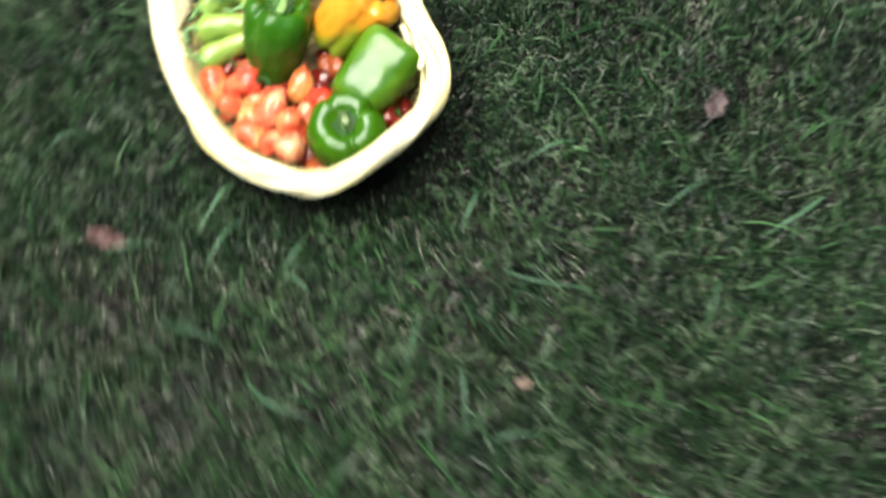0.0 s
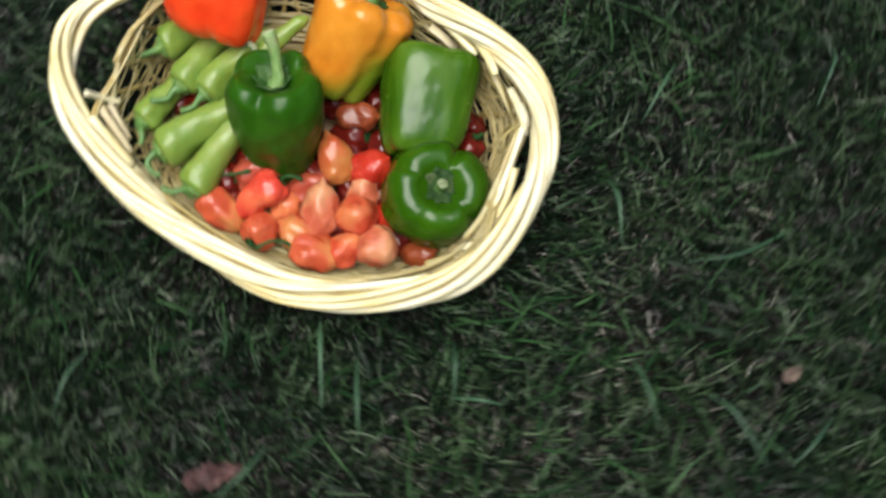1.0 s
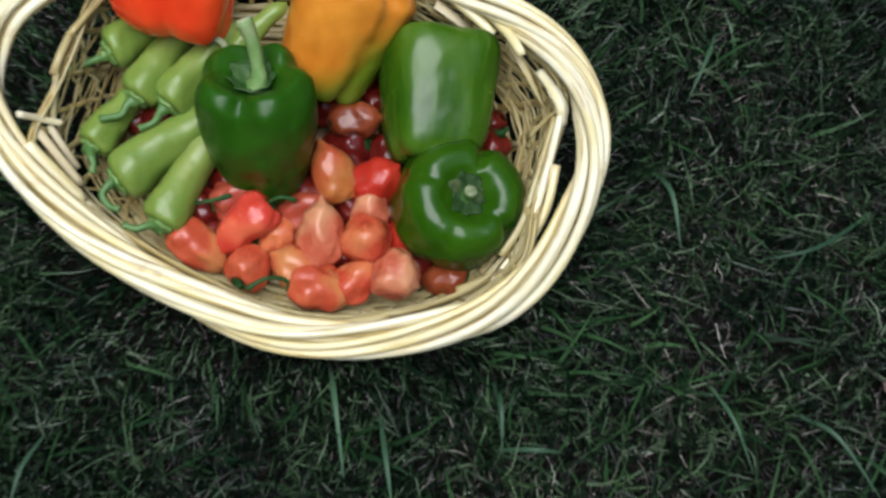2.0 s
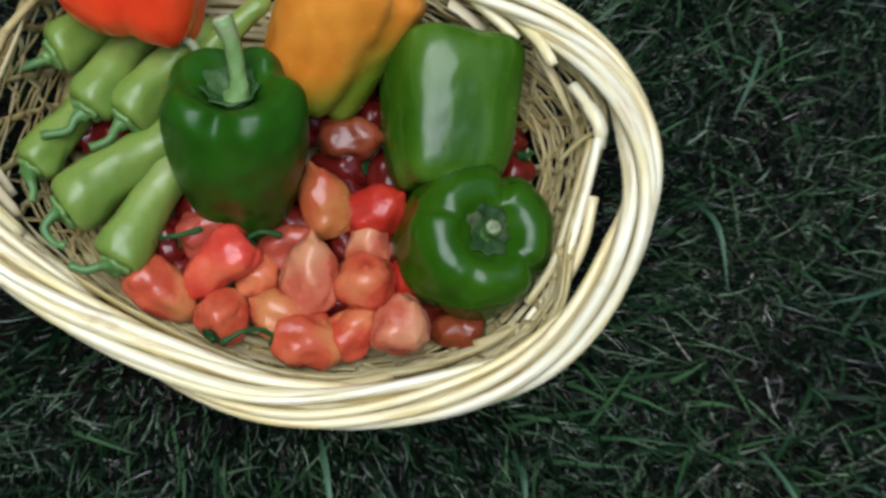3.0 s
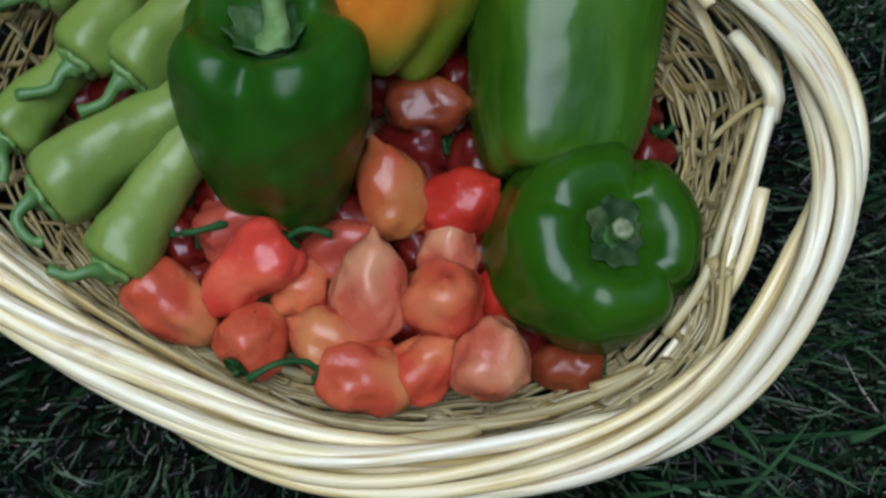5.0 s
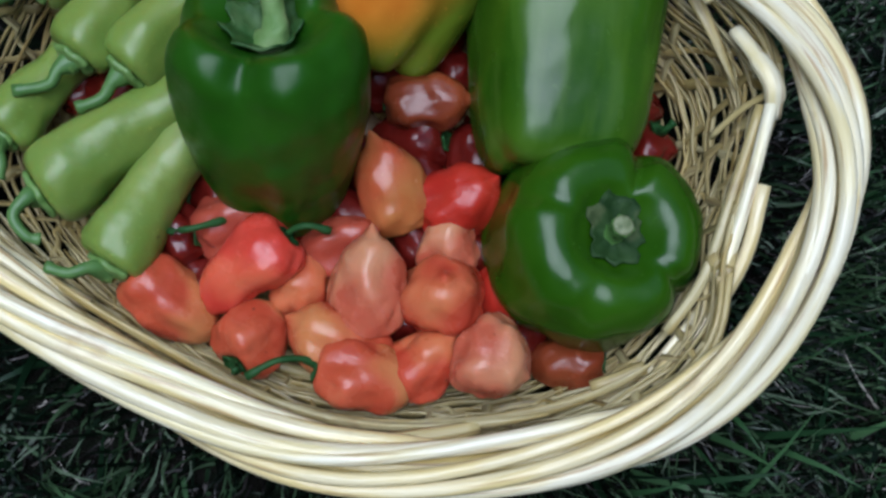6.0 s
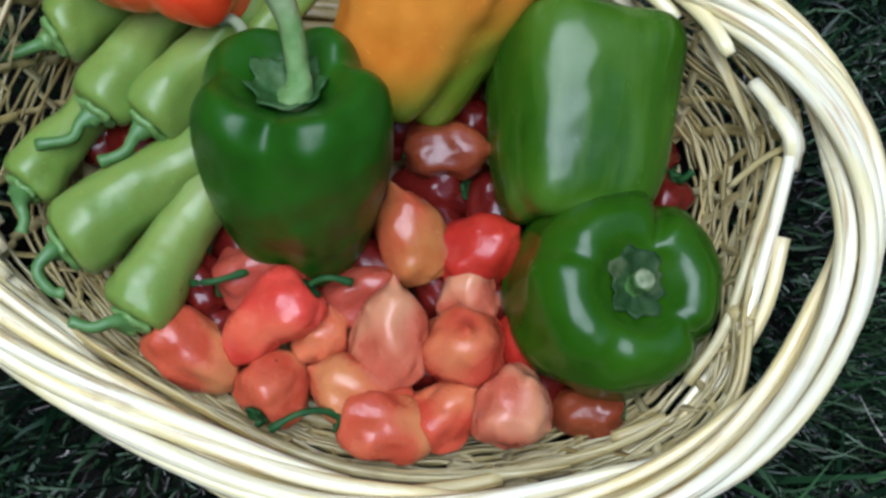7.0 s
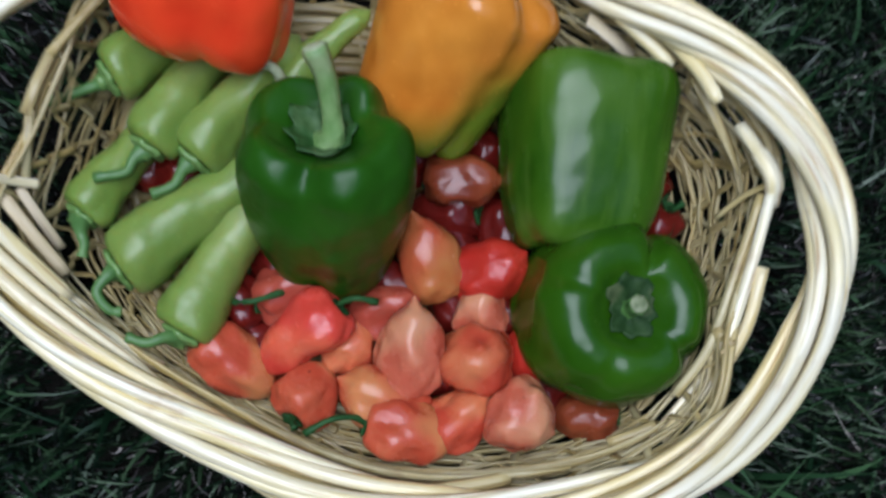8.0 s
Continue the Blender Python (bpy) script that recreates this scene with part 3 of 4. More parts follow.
            # shade-darkened cane is likelier low down, painting the wall's falling light
            rod("weaver", line, thick, wall, M_SPLIT if rng.random() < 0.2 + 0.7 * h0 else M_SHADED_WEAVE, 6, 0.42, up=face)
    stakes = 60
    for s_ in range(stakes):
        th0 = 2 * math.pi * s_ / stakes + rng.uniform(-0.03, 0.03)
        slant = (0.30 if s_ % 2 else -0.26) + rng.uniform(-0.08, 0.08)
        line, face = [], []
        for k in range(13):
            h = k / 12
            th = th0 + slant * h
            line.append(wall_point(th, h) + wall_normal(th) * (-0.0004 + 0.0028 * math.sin(3.14 * (h * 8.5 + s_))))
            face.append(wall_normal(th))
        if bumpy(th, 0.6) < 0.25:
            # the tops bend out and vanish under the border
            line.append(rim_centre(th) - np.array((0, 0, 0.004)))
            face.append(wall_normal(th))
        w = rng.uniform(0.0019, 0.0029)
        rod("stake", line, [w * (1 + 0.18 * math.sin(k * 1.3 + s_)) for k in range(len(line))], wall, M_SPLIT if s_ % 3 else M_SHADED_WEAVE, 6, 0.42, up=face)
    # thin rods bind the top of the lattice all round
    for k, (h, off, rad) in enumerate(((0.97, 0.003, 0.0020), (1.0, -0.002, 0.0015))):
        line = [wall_point(2 * math.pi * j / 160, h + 0.008 * math.sin(j * 0.3 + k)) + wall_normal(2 * math.pi * j / 160) * off for j in range(160)]
        rod("binding_rod", line, rad, wall, M_SPLIT, 6, 1, True)
    # long thin splints laid one over another along the inside of the front
    for k in range(9):
        a0 = -2.75 + 0.19 * k + rng.uniform(-0.08, 0.08)
        a1 = a0 + rng.uniform(0.75, 1.15)
        w = 0.06 + 0.085 * ((k * 4) % 9)
        line, face = [], []
        for j, q in enumerate(np.linspace(a0, min(a1, -0.55), 26)):
            inner = rim_centre(q) - wall_normal(q) * 0.0125 - np.array((0, 0, 0.003))
            line.append(wall_point(q, 0.72) * (1 - w) + inner * w - wall_normal(q) * (0.003 + 0.0004 * k) + np.array((0, 0, 0.0010 * math.sin(0.5 * j + 2 * k))))
            face.append(wall_normal(q) * 0.7 + np.array((0, 0, 0.7)))
        rod("splint", line, [rng.uniform(0.0024, 0.0030) * (0.45 + 0.55 * min(1, j / 4, (25 - j) / 3)) for j in range(26)], wall, M_SPLIT if k % 3 else M_SHADED_WEAVE, 6, 0.30, up=face)

    # rolled border: rods that come up outside, roll over the top and tuck in inside
    rim = new("rim")
    rim.parent = basket
    tagged(rim, "thick rolled border of glossy pale rods")
    count = 23
    for g in range(count):
        th0 = 2 * math.pi * (g + (0.12 if g % 2 else -0.12) + rng.uniform(-0.09, 0.09)) / count
        span = rng.uniform(1.95, 2.25)
        line, rad = [], []
        cnt = 64
        r_rod = rng.uniform(0.0031, 0.0043)
        wob = rng.uniform(0, 6)
        for k in range(cnt):
            f = k / (cnt - 1)
            th = th0 + span * f
            nrm = wall_normal(th)
            phi = radians(-85 + 325 * f + 5 * math.sin(f * 7 + wob))
            proud = 0.0011 * math.sin(2.4 * g)
            tuck = 1 - 0.65 * max(0.0, (f - 0.84) / 0.16)
            tight = 0.0022 * bumpy(th, 0.55)
            wide, high = (0.0112 + proud - tight) * tuck, (0.0102 + proud) * tuck
            p = rim_centre(th) + nrm * (tight + wide * math.cos(phi)) + np.array((0, 0, high * math.sin(phi)))
            line.append(p + nrm * 0.0008 * math.sin(9 * f + wob))
            rad.append(r_rod * (1 - 0.35 * max(0, f - 0.8) / 0.2) * (1 + 0.05 * math.sin(13 * f + wob)))
        rod("rod", line, rad, rim, M_ROD, 10, 0.94)
    # core hoop under the rolled rods
    rod("core_hoop", [rim_centre(2 * math.pi * k / 120) for k in range(120)], 0.0060, rim, M_SPLIT, 10, 0.9, True)
    # near grip: two straight rods that close the wall, a thick post at the hole's corner, cut ends
    rod("grip_rod", spline([(0.1800, 0.0520, 0.099), (0.1822, 0.0100, 0.093), (0.1828, -0.0290, 0.086), (0.1800, -0.0330, 0.081)], 16), 0.0032, rim, M_ROD)
    rod("grip_rod", spline([(0.1770, 0.0480, 0.094), (0.1770, 0.0080, 0.088), (0.1765, -0.0340, 0.080), (0.1690, -0.0620, 0.070)], 16), 0.0028, rim, M_SPLIT)
    rod("grip_rod", spline([(0.1880, 0.0120, 0.0935), (0.1905, -0.0220, 0.0855), (0.1830, -0.0560, 0.073), (0.1700, -0.0860, 0.064)], 16), 0.0036, rim, M_ROD)
    rod("grip_rod", spline([(0.1885, -0.0180, 0.0800), (0.1790, -0.0540, 0.067), (0.1640, -0.0930, 0.058)], 12), 0.0024, rim, M_ROD)
    rod("grip_post", spline([(0.1835, 0.0440, 0.094), (0.1785, 0.0550, 0.102), (0.1680, 0.0670, 0.100), (0.1560, 0.0800, 0.094)], 14), [0.0044] * 3 + [0.0054] * 6 + [0.0042] * 5, rim, M_ROD, 8, 0.65)
    rod("rod_end", spline([(0.1060, 0.1150, 0.090), (0.1250, 0.0980, 0.101), (0.1390, 0.0835, 0.105)], 10), [0.0040] * 9 + [0.0030], rim, M_ROD)
    rod("rod_end", spline([(0.1264, 0.0983, 0.090), (0.1471, 0.0798, 0.086), (0.1685, 0.0594, 0.077)], 10), [0.0030, 0.0034, 0.0036, 0.0036, 0.0034, 0.0030, 0.0026, 0.0020, 0.0013, 0.0006], rim, M_SPLIT, 8, 0.4)
    rod("rod_end", [(0.1770, -0.0240, 0.082), (0.1800, -0.0275, 0.083), (0.1835, -0.0310, 0.083)], 0.0042, rim, M_SPLIT)
    rod("rod_end", spline([(0.1450, -0.0960, 0.060), (0.1560, -0.0880, 0.064), (0.1650, -0.0800, 0.067)], 8), 0.0034, rim, M_SPLIT)
    rod("splint", spline([(0.1640, 0.0350, 0.070), (0.1710, 0.0470, 0.086), (0.1790, 0.0540, 0.100)], 10), 0.0017, wall, M_SPLIT, 6, 0.4)
    # far grip: kinked binding rods along the lattice's top, a short cross rod, broad split posts
    rod("grip_rod", [(-0.1815, -0.0660, 0.064), (-0.1850, -0.0500, 0.071), (-0.1882, -0.0320, 0.079)], 0.0026, rim, M_SPLIT)
    rod("grip_rod", [(-0.1895, -0.0350, 0.080), (-0.1905, -0.0180, 0.079), (-0.1900, 0.0000, 0.078)], 0.0032, rim, M_SPLIT, 8, 0.6)
    rod("grip_rod", spline([(-0.1900, -0.0020, 0.079), (-0.1780, 0.0360, 0.077), (-0.1560, 0.0700, 0.080)], 12), 0.0028, rim, M_SPLIT)
    rod("grip_rod", spline([(-0.1990, -0.0740, 0.088), (-0.1900, -0.0690, 0.074), (-0.1815, -0.0660, 0.066), (-0.1760, -0.0640, 0.062)], 12), 0.0028, rim, M_ROD)
    for k, (a, b_) in enumerate((((-0.1890, -0.0900, 0.076), (-0.1430, -0.1130, 0.050)), ((-0.1905, -0.0750, 0.068), (-0.1500, -0.1020, 0.048)), ((-0.1840, -0.0690, 0.063), (-0.1580, -0.0900, 0.044)))):
        rod("grip_post", spline([a, (np.array(a) + b_) / 2 + (0, 0, 0.002), b_], 9), 0.0042 - 0.0006 * k, rim, M_PALE_SPLIT if k else M_ROD, 8, 0.45)
    # cut rod ends that poke out inside the border
    for th, dth, drop in ((1.10, -0.22, 0.010), (math.pi + 0.62, 0.26, 0.010), (math.pi + 0.80, 0.30, 0.010), (-1.25, 0.22, 0.008)):
        line = []
        for k in range(8):
            f = k / 7
            q = th + dth * f
            line.append(rim_centre(q) - wall_normal(q) * (0.0115 + 0.006 * f) - np.array((0, 0, 0.002 + drop * f)))
        rod("rod_end", line, [0.0040, 0.0041, 0.0042, 0.0042, 0.0041, 0.0040, 0.0038, 0.0032], rim, M_SPLIT if th < 0 else M_ROD, 8, 0.5 if th < 0 else 0.9)
    # a broad pale splint in the far wall
    tagged(rod("splint", [(0.0640, 0.1110, 0.086), (0.0790, 0.1080, 0.081), (0.0945, 0.1035, 0.076)], 0.0058, wall, M_PALE_SPLIT, 8, 0.22, up=(0.3, 0.4, 0.8)), "broad whitish splint")
    return basket


build_basket()


# ---- vegetables ----
HEAP = Vector((0.0018, 0.0012, 0.0))


def pepper_body(name, m, length, width, profile, grooves, seed, material, drop=(0, 0, 0), lump=0.05, square=2.0, face=(0, 0, 1), bow=(0, 0, 0)):
    """A lobed bell pepper about the origin, its stem end +z. The profile runs from the foot to the bottom of the stem's hollow;
    each groove is a direction in the place, a depth and a width; drop makes the foot hang lower on one side;
    square over 2 flattens four sides, one of them towards face; bow swings the foot that way."""
    nu = 96
    turn = m.to_3x3().transposed()
    cuts = []
    for way, depth, wid in grooves:
        w = turn @ Vector(way)
        cuts.append((math.atan2(w.y, w.x), depth, wid))
    low = turn @ Vector(drop)
    swing = turn @ Vector(bow)
    w = turn @ Vector(face)
    flat_to = math.atan2(w.y, w.x)
    line = spline(profile, 64)
    verts, faces = [], []
    for rho, z in line:
        rho = max(float(rho), 0.002)
        for i in range(nu):
            u = 2 * math.pi * i / nu
            g = sum(d * math.exp(-(turn_from(u, a) / w) ** 2) for a, d, w in cuts)
            q = (abs(math.cos(u - flat_to)) ** square + abs(math.sin(u - flat_to)) ** square) ** (-1 / square)
            r_ = rho * q * (1 - g * (0.40 + 0.60 * min(1.0, abs(z)) ** 1.5))
            zz = z - 0.75 * g * rho * max(0.0, z) ** 2 + (1.1 * g * rho - (low.x * math.cos(u) + low.y * math.sin(u)) * rho) * max(0.0, -z) ** 2
            xx, yy = r_ * math.cos(u), r_ * math.sin(u)
            w = noise.noise((xx * 1.6 + seed, yy * 1.6, zz * 1.4)) * lump + noise.noise((xx * 4 + seed, yy * 4, zz * 3.1)) * lump * 0.22
            far = (0.5 - 0.5 * z) ** 2
            verts.append((width / 2 * (xx * (1 + w) + swing.x * far), width / 2 * (yy * (1 + w) + swing.y * far), length / 2 * (zz + 0.6 * w)))
    for j in range(len(line) - 1):
        for i in range(nu):
            i2 = (i + 1) % nu
            faces.append((j * nu + i, j * nu + i2, (j + 1) * nu + i2, (j + 1) * nu + i))
    faces += [tuple(range(nu - 1, -1, -1)), tuple((len(line) - 1) * nu + i for i in range(nu))]
    return raw(name, verts, faces, material), length / 2 * profile[-1][1]


def calyx_mesh(name, radius, points, material, seed, cup=0.38, thick=0.0016, hollow=None, notch=0.27):
    """A thin star of sepals with a raised centre."""
    rng = random.Random(seed)
    n_, rings_ = points * 6, 6
    verts, faces = [], []
    jit = [rng.uniform(0.78, 1.16) for _ in range(points)]
    for layer in (1, 0):
        for k in range(rings_):
            f = (k + 0.4) / (rings_ - 0.6)
            for j in range(n_):
                u = 2 * math.pi * j / n_
                q = abs((j / 6) % 1 - 0.5) * 2
                lobe = 1 - notch * f * (1 - q) ** 0.7 if k > 2 else 1
                r_ = radius * f * lobe * (jit[int(j / 6 + 0.5) % points] if k > 2 else 1)
                r_ *= 1 + 0.12 * f * noise.noise((3 * math.cos(u) + seed, 3 * math.sin(u), 2.5 * f))
                lift = hollow[0] * (1 - math.exp(-(r_ / hollow[1]) ** 2)) if hollow else radius * cup * f ** 2
                z = lift + radius * (0.09 * f ** 4 + 0.10 * (1 - f) ** 2 + 0.04 * math.sin(u * points) * f) + (thick if layer else 0)
                verts.append((r_ * math.cos(u), r_ * math.sin(u), z))
    half = rings_ * n_
    for k in range(rings_ - 1):
        for j in range(n_):
            j2 = (j + 1) % n_
            faces.append((k * n_ + j, k * n_ + j2, (k + 1) * n_ + j2, (k + 1) * n_ + j))
            faces.append((half + k * n_ + j2, half + k * n_ + j, half + (k + 1) * n_ + j, half + (k + 1) * n_ + j2))
    for j in range(n_):
        j2 = (j + 1) % n_
        k = rings_ - 1
        faces.append((k * n_ + j, k * n_ + j2, half + k * n_ + j2, half + k * n_ + j))
    faces.append(tuple(range(n_)))
    return raw(name, verts, faces, material)


def bell_pepper(label, pos, axis, length, width, profile, grooves, seed, material, stem, stem_mat=None, calyx=0.021, cut=False, calyx_mat=None, **shape):
    m = upright(Vector(pos) + HEAP, axis)
    body, top = pepper_body("bell_pepper", m, length, width, profile, grooves, seed, material, **shape)
    thing = new("bell_pepper")
    thing.matrix_basis = m
    tagged(thing, label, "pepper", "peppers in the basket")
    part("body", body, thing)
    sm = stem_mat or M_STEM
    rise = length / 2 * (max(z for _, z in profile) - profile[-1][1])
    part("calyx", calyx_mesh("calyx", calyx, 9 if cut else 8, calyx_mat or M_CALYX, seed + 9, hollow=(rise * 0.85, width * 0.20), notch=0.16 if cut else 0.22), thing, m=Matrix.Translation((0, 0, top + 0.0006)))
    inv = m.inverted()
    if stem:
        pts = [(0, 0, top - 0.002)] + [tuple(inv @ (Vector(q) + HEAP)) for q in stem]
    else:
        pts = [(0, 0, top - 0.002), (0.0008, 0, top + 0.007), (0.002, 0.0008, top + 0.0145)]
    line = spline(pts, 14)
    r = [(0.0122 - 0.0056 * min(1, k / 5) + (0.0016 * max(0, k - 10) / 3)) * (0.72 if stem else 0.62) for k in range(14)]
    v, f = tube(line, r, 12, 1, ridges=0.15)
    st = part("stem", raw("stem", v, f, sm), thing)
    end, back = Vector(line[-1]), Vector(line[-1] - line[-2])
    v, f = tube([(0, 0, -0.001), (0, 0, 0.0008), (0, 0, 0.0012)], [r[-1] * 0.98, r[-1] * 0.95, r[-1] * 0.7], 10)
    part("cut_end", raw("cut_end", v, f, M_CUT_DARK if cut else M_CUT), st, "dry pale cut end", m=upright(end, back))
    return thing


HEART = [(0, -0.80), (0.20, -0.90), (0.38, -0.96), (0.56, -0.87), (0.72, -0.62), (0.87, -0.27), (0.97, 0.08), (1.0, 0.36), (0.99, 0.64), (0.93, 0.84), (0.74, 0.97), (0.48, 0.88), (0.25, 0.72), (0, 0.66)]
BLOCK = [(0, -0.80), (0.25, -0.86), (0.46, -0.95), (0.65, -0.92), (0.78, -0.75), (0.87, -0.42), (0.92, 0.05), (0.98, 0.45), (1.0, 0.74), (0.90, 0.93), (0.68, 0.99), (0.45, 0.90), (0.25, 0.80), (0, 0.78)]
ROUND = [(0, -0.84), (0.3, -0.92), (0.55, -0.92), (0.78, -0.74), (0.94, -0.38), (1.0, 0.02), (0.97, 0.40), (0.86, 0.70), (0.68, 0.88), (0.48, 0.90), (0.32, 0.78), (0.18, 0.66), (0, 0.62)]
LONG = [(0, -0.80), (0.26, -0.89), (0.48, -0.95), (0.66, -0.88), (0.77, -0.62), (0.84, -0.25), (0.90, 0.15), (0.96, 0.52), (0.98, 0.76), (0.82, 0.93), (0.60, 0.96), (0.40, 0.86), (0.22, 0.74), (0, 0.70)]
bell_pepper("dark green bell pepper with a long curved stem propped upright", (-0.0348, -0.0010, 0.0680), (-0.060, 0.490, 0.870), 0.120, 0.0925, HEART,
            [((-0.22, -1.0, 0), 0.24, 0.30), ((-0.98, 0.16, 0), 0.15, 0.30), ((0.84, 0.50, 0), 0.22, 0.32), ((0.0, 1.0, 0), 0.16, 0.4)], 3, M_GREEN,
            [(-0.0335, 0.0215, 0.112), (-0.0352, 0.0335, 0.121), (-0.0380, 0.0450, 0.131), (-0.0435, 0.0560, 0.139)], stem_mat=M_PALE_STEM, calyx=0.0205, drop=(0.16, 0, 0), bow=(0, -0.16, 0))
bell_pepper("blocky mid green bell pepper lying on its side", (0.1015, 0.0265, 0.061), (0.065, 0.99, 0.10), 0.104, 0.094, BLOCK,
            [((-1.0, 0, 0.75), 0.05, 0.2), ((0.34, 0, 1.0), 0.035, 0.30), ((-1, 0, -0.8), 0.12, 0.3), ((0.9, 0, -0.8), 0.12, 0.3)], 8, M_GREEN2, None, drop=(-0.10, 0, 0), lump=0.03, square=2.9, face=(0.10, 0, 1))
bell_pepper("round green bell pepper with its cut stem facing up", (0.1158, -0.0569, 0.053), (0.125, -0.060, 0.988), 0.096, 0.103, ROUND,
            [((0.35, 0.93, 0), 0.23, 0.16), ((-0.90, 0.38, 0), 0.09, 0.15), ((-0.40, -0.90, 0), 0.06, 0.16), ((0.80, -0.60, 0), 0.13, 0.15)], 14, M_GREEN3, None, calyx=0.0162, cut=True, calyx_mat=M_DRY_CALYX, lump=0.07)
bell_pepper("orange bell pepper still green at its lower end", *ORANGE, 0.108, 0.099, LONG,
            [((-0.35, -0.1, 1.0), 0.12, 0.22), ((0.62, -0.1, 0.8), 0.13, 0.20), ((-1, 0, -0.6), 0.12, 0.3), ((0.5, 0, -1), 0.14, 0.3)], 21, M_ORANGE, [(0.052, 0.130, 0.108), (0.058, 0.139, 0.115)], lump=0.04)
bell_pepper("glossy red orange bell pepper lying on pale chilis", (-0.1020, 0.1095, 0.098), (-0.104, 0.891, 0.442), 0.104, 0.100, ROUND,
            [((-0.10, -0.5, 0.9), 0.12, 0.24), ((0.05, -0.35, -0.9), 0.15, 0.24), ((1, 0.1, 0.35), 0.11, 0.25), ((-1, 0.1, -0.1), 0.12, 0.25)], 29, M_RED, None, drop=(0.34, 0, -0.1))


def habanero(label, pos, axis, length, width, colour, seed, stem=None, calyx=True, waist=None, bend=None, shoulder=None):
    """A wrinkled lantern-shaped small pepper; the stem end is +z, the pinched tip -z."""
    rng = random.Random(seed)
    nu, nv = 44, 32
    ph = [rng.uniform(0, 6.28) for _ in range(3)]
    lob = rng.choice((3, 4, 4))
    shoulder = shoulder or rng.uniform(0.10, 0.45)
    waist = waist or rng.uniform(0.0, 0.13)
    tip = rng.uniform(0.07, 0.17)
    bend = bend or rng.uniform(-0.13, 0.13)
    deep = rng.uniform(0.04, 0.075)
    verts, faces = [], []
    for j in range(nv + 1):
        s_ = j / nv
        a = math.pi * s_
        z = -math.copysign(abs(math.cos(a)) ** 0.85, math.cos(a))
        r0 = abs(math.sin(a)) ** 0.74
        r0 *= 1 + shoulder * 0.35 * z - 0.15 * max(0, -z) ** 1.4 - waist * math.exp(-((z + 0.05) / 0.3) ** 2)
        for i in range(nu):
            u = 2 * math.pi * i / nu
            fold = abs(math.sin((lob * u + ph[0] + 0.7 * z) / 2)) ** 0.7
            g = 1 - deep * 1.6 * (1 - fold) + 0.03 * math.cos(2 * u + ph[1])
            x, y = r0 * g * math.cos(u), r0 * g * math.sin(u)
            zz = z - tip * math.exp(-(r0 / 0.17) ** 2) * (1 if z < 0 else 0) * 2 - (0.22 * math.exp(-(r0 / 0.35) ** 2) if z > 0 else 0)
            w = noise.noise((x * 1.7 + seed * 3.1, y * 1.7, z * 1.5)) * 0.17 + noise.noise((x * 4.2 + seed, y * 4.2, z * 2.6)) * 0.055
            w -= 0.30 * max(0.0, 0.15 - abs(noise.noise((x * 1.4 - seed, y * 1.4 + 4, z * 1.0))))
            w -= 0.12 * max(0.0, 0.12 - abs(noise.noise((x * 2.6 + seed, y * 2.6 - 4, z * 1.6 + 2))))
            verts.append((width / 2 * (x * (1 + w) + bend * z * z), width / 2 * y * (1 + w), length / 2 * (zz + 0.4 * w)))
    for j in range(nv):
        for i in range(nu):
            i2 = (i + 1) % nu
            faces.append((j * nu + i, j * nu + i2, (j + 1) * nu + i2, (j + 1) * nu + i))
    thing = new("habanero")
    thing.matrix_basis = upright(Vector(pos) + HEAP, axis, rng.uniform(0, 360))
    tagged(thing, label, "chili", "small hot peppers in the basket")
    part("body", raw("habanero", verts, faces, HAB[colour]), thing)
    if calyx:
        part("calyx", calyx_mesh("calyx", width * 0.20, 5, M_DARK_STEM, seed, 0.3, 0.001), thing, m=Matrix.Translation((width / 2 * bend, 0, length / 2 * 0.80)))
    if stem:
        inv = thing.matrix_basis.inverted()
        line = spline([(width / 2 * bend, 0, length / 2 * 0.8)] + [tuple(inv @ (Vector(q) + HEAP)) for q in stem], 12)
        v, f = tube(line, [0.0026 - 0.0010 * min(1, k / 4) + (0.0006 if k > 9 else 0) for k in range(12)], 8)
        part("stem", raw("stem", v, f, M_DARK_STEM), thing)
    return thing


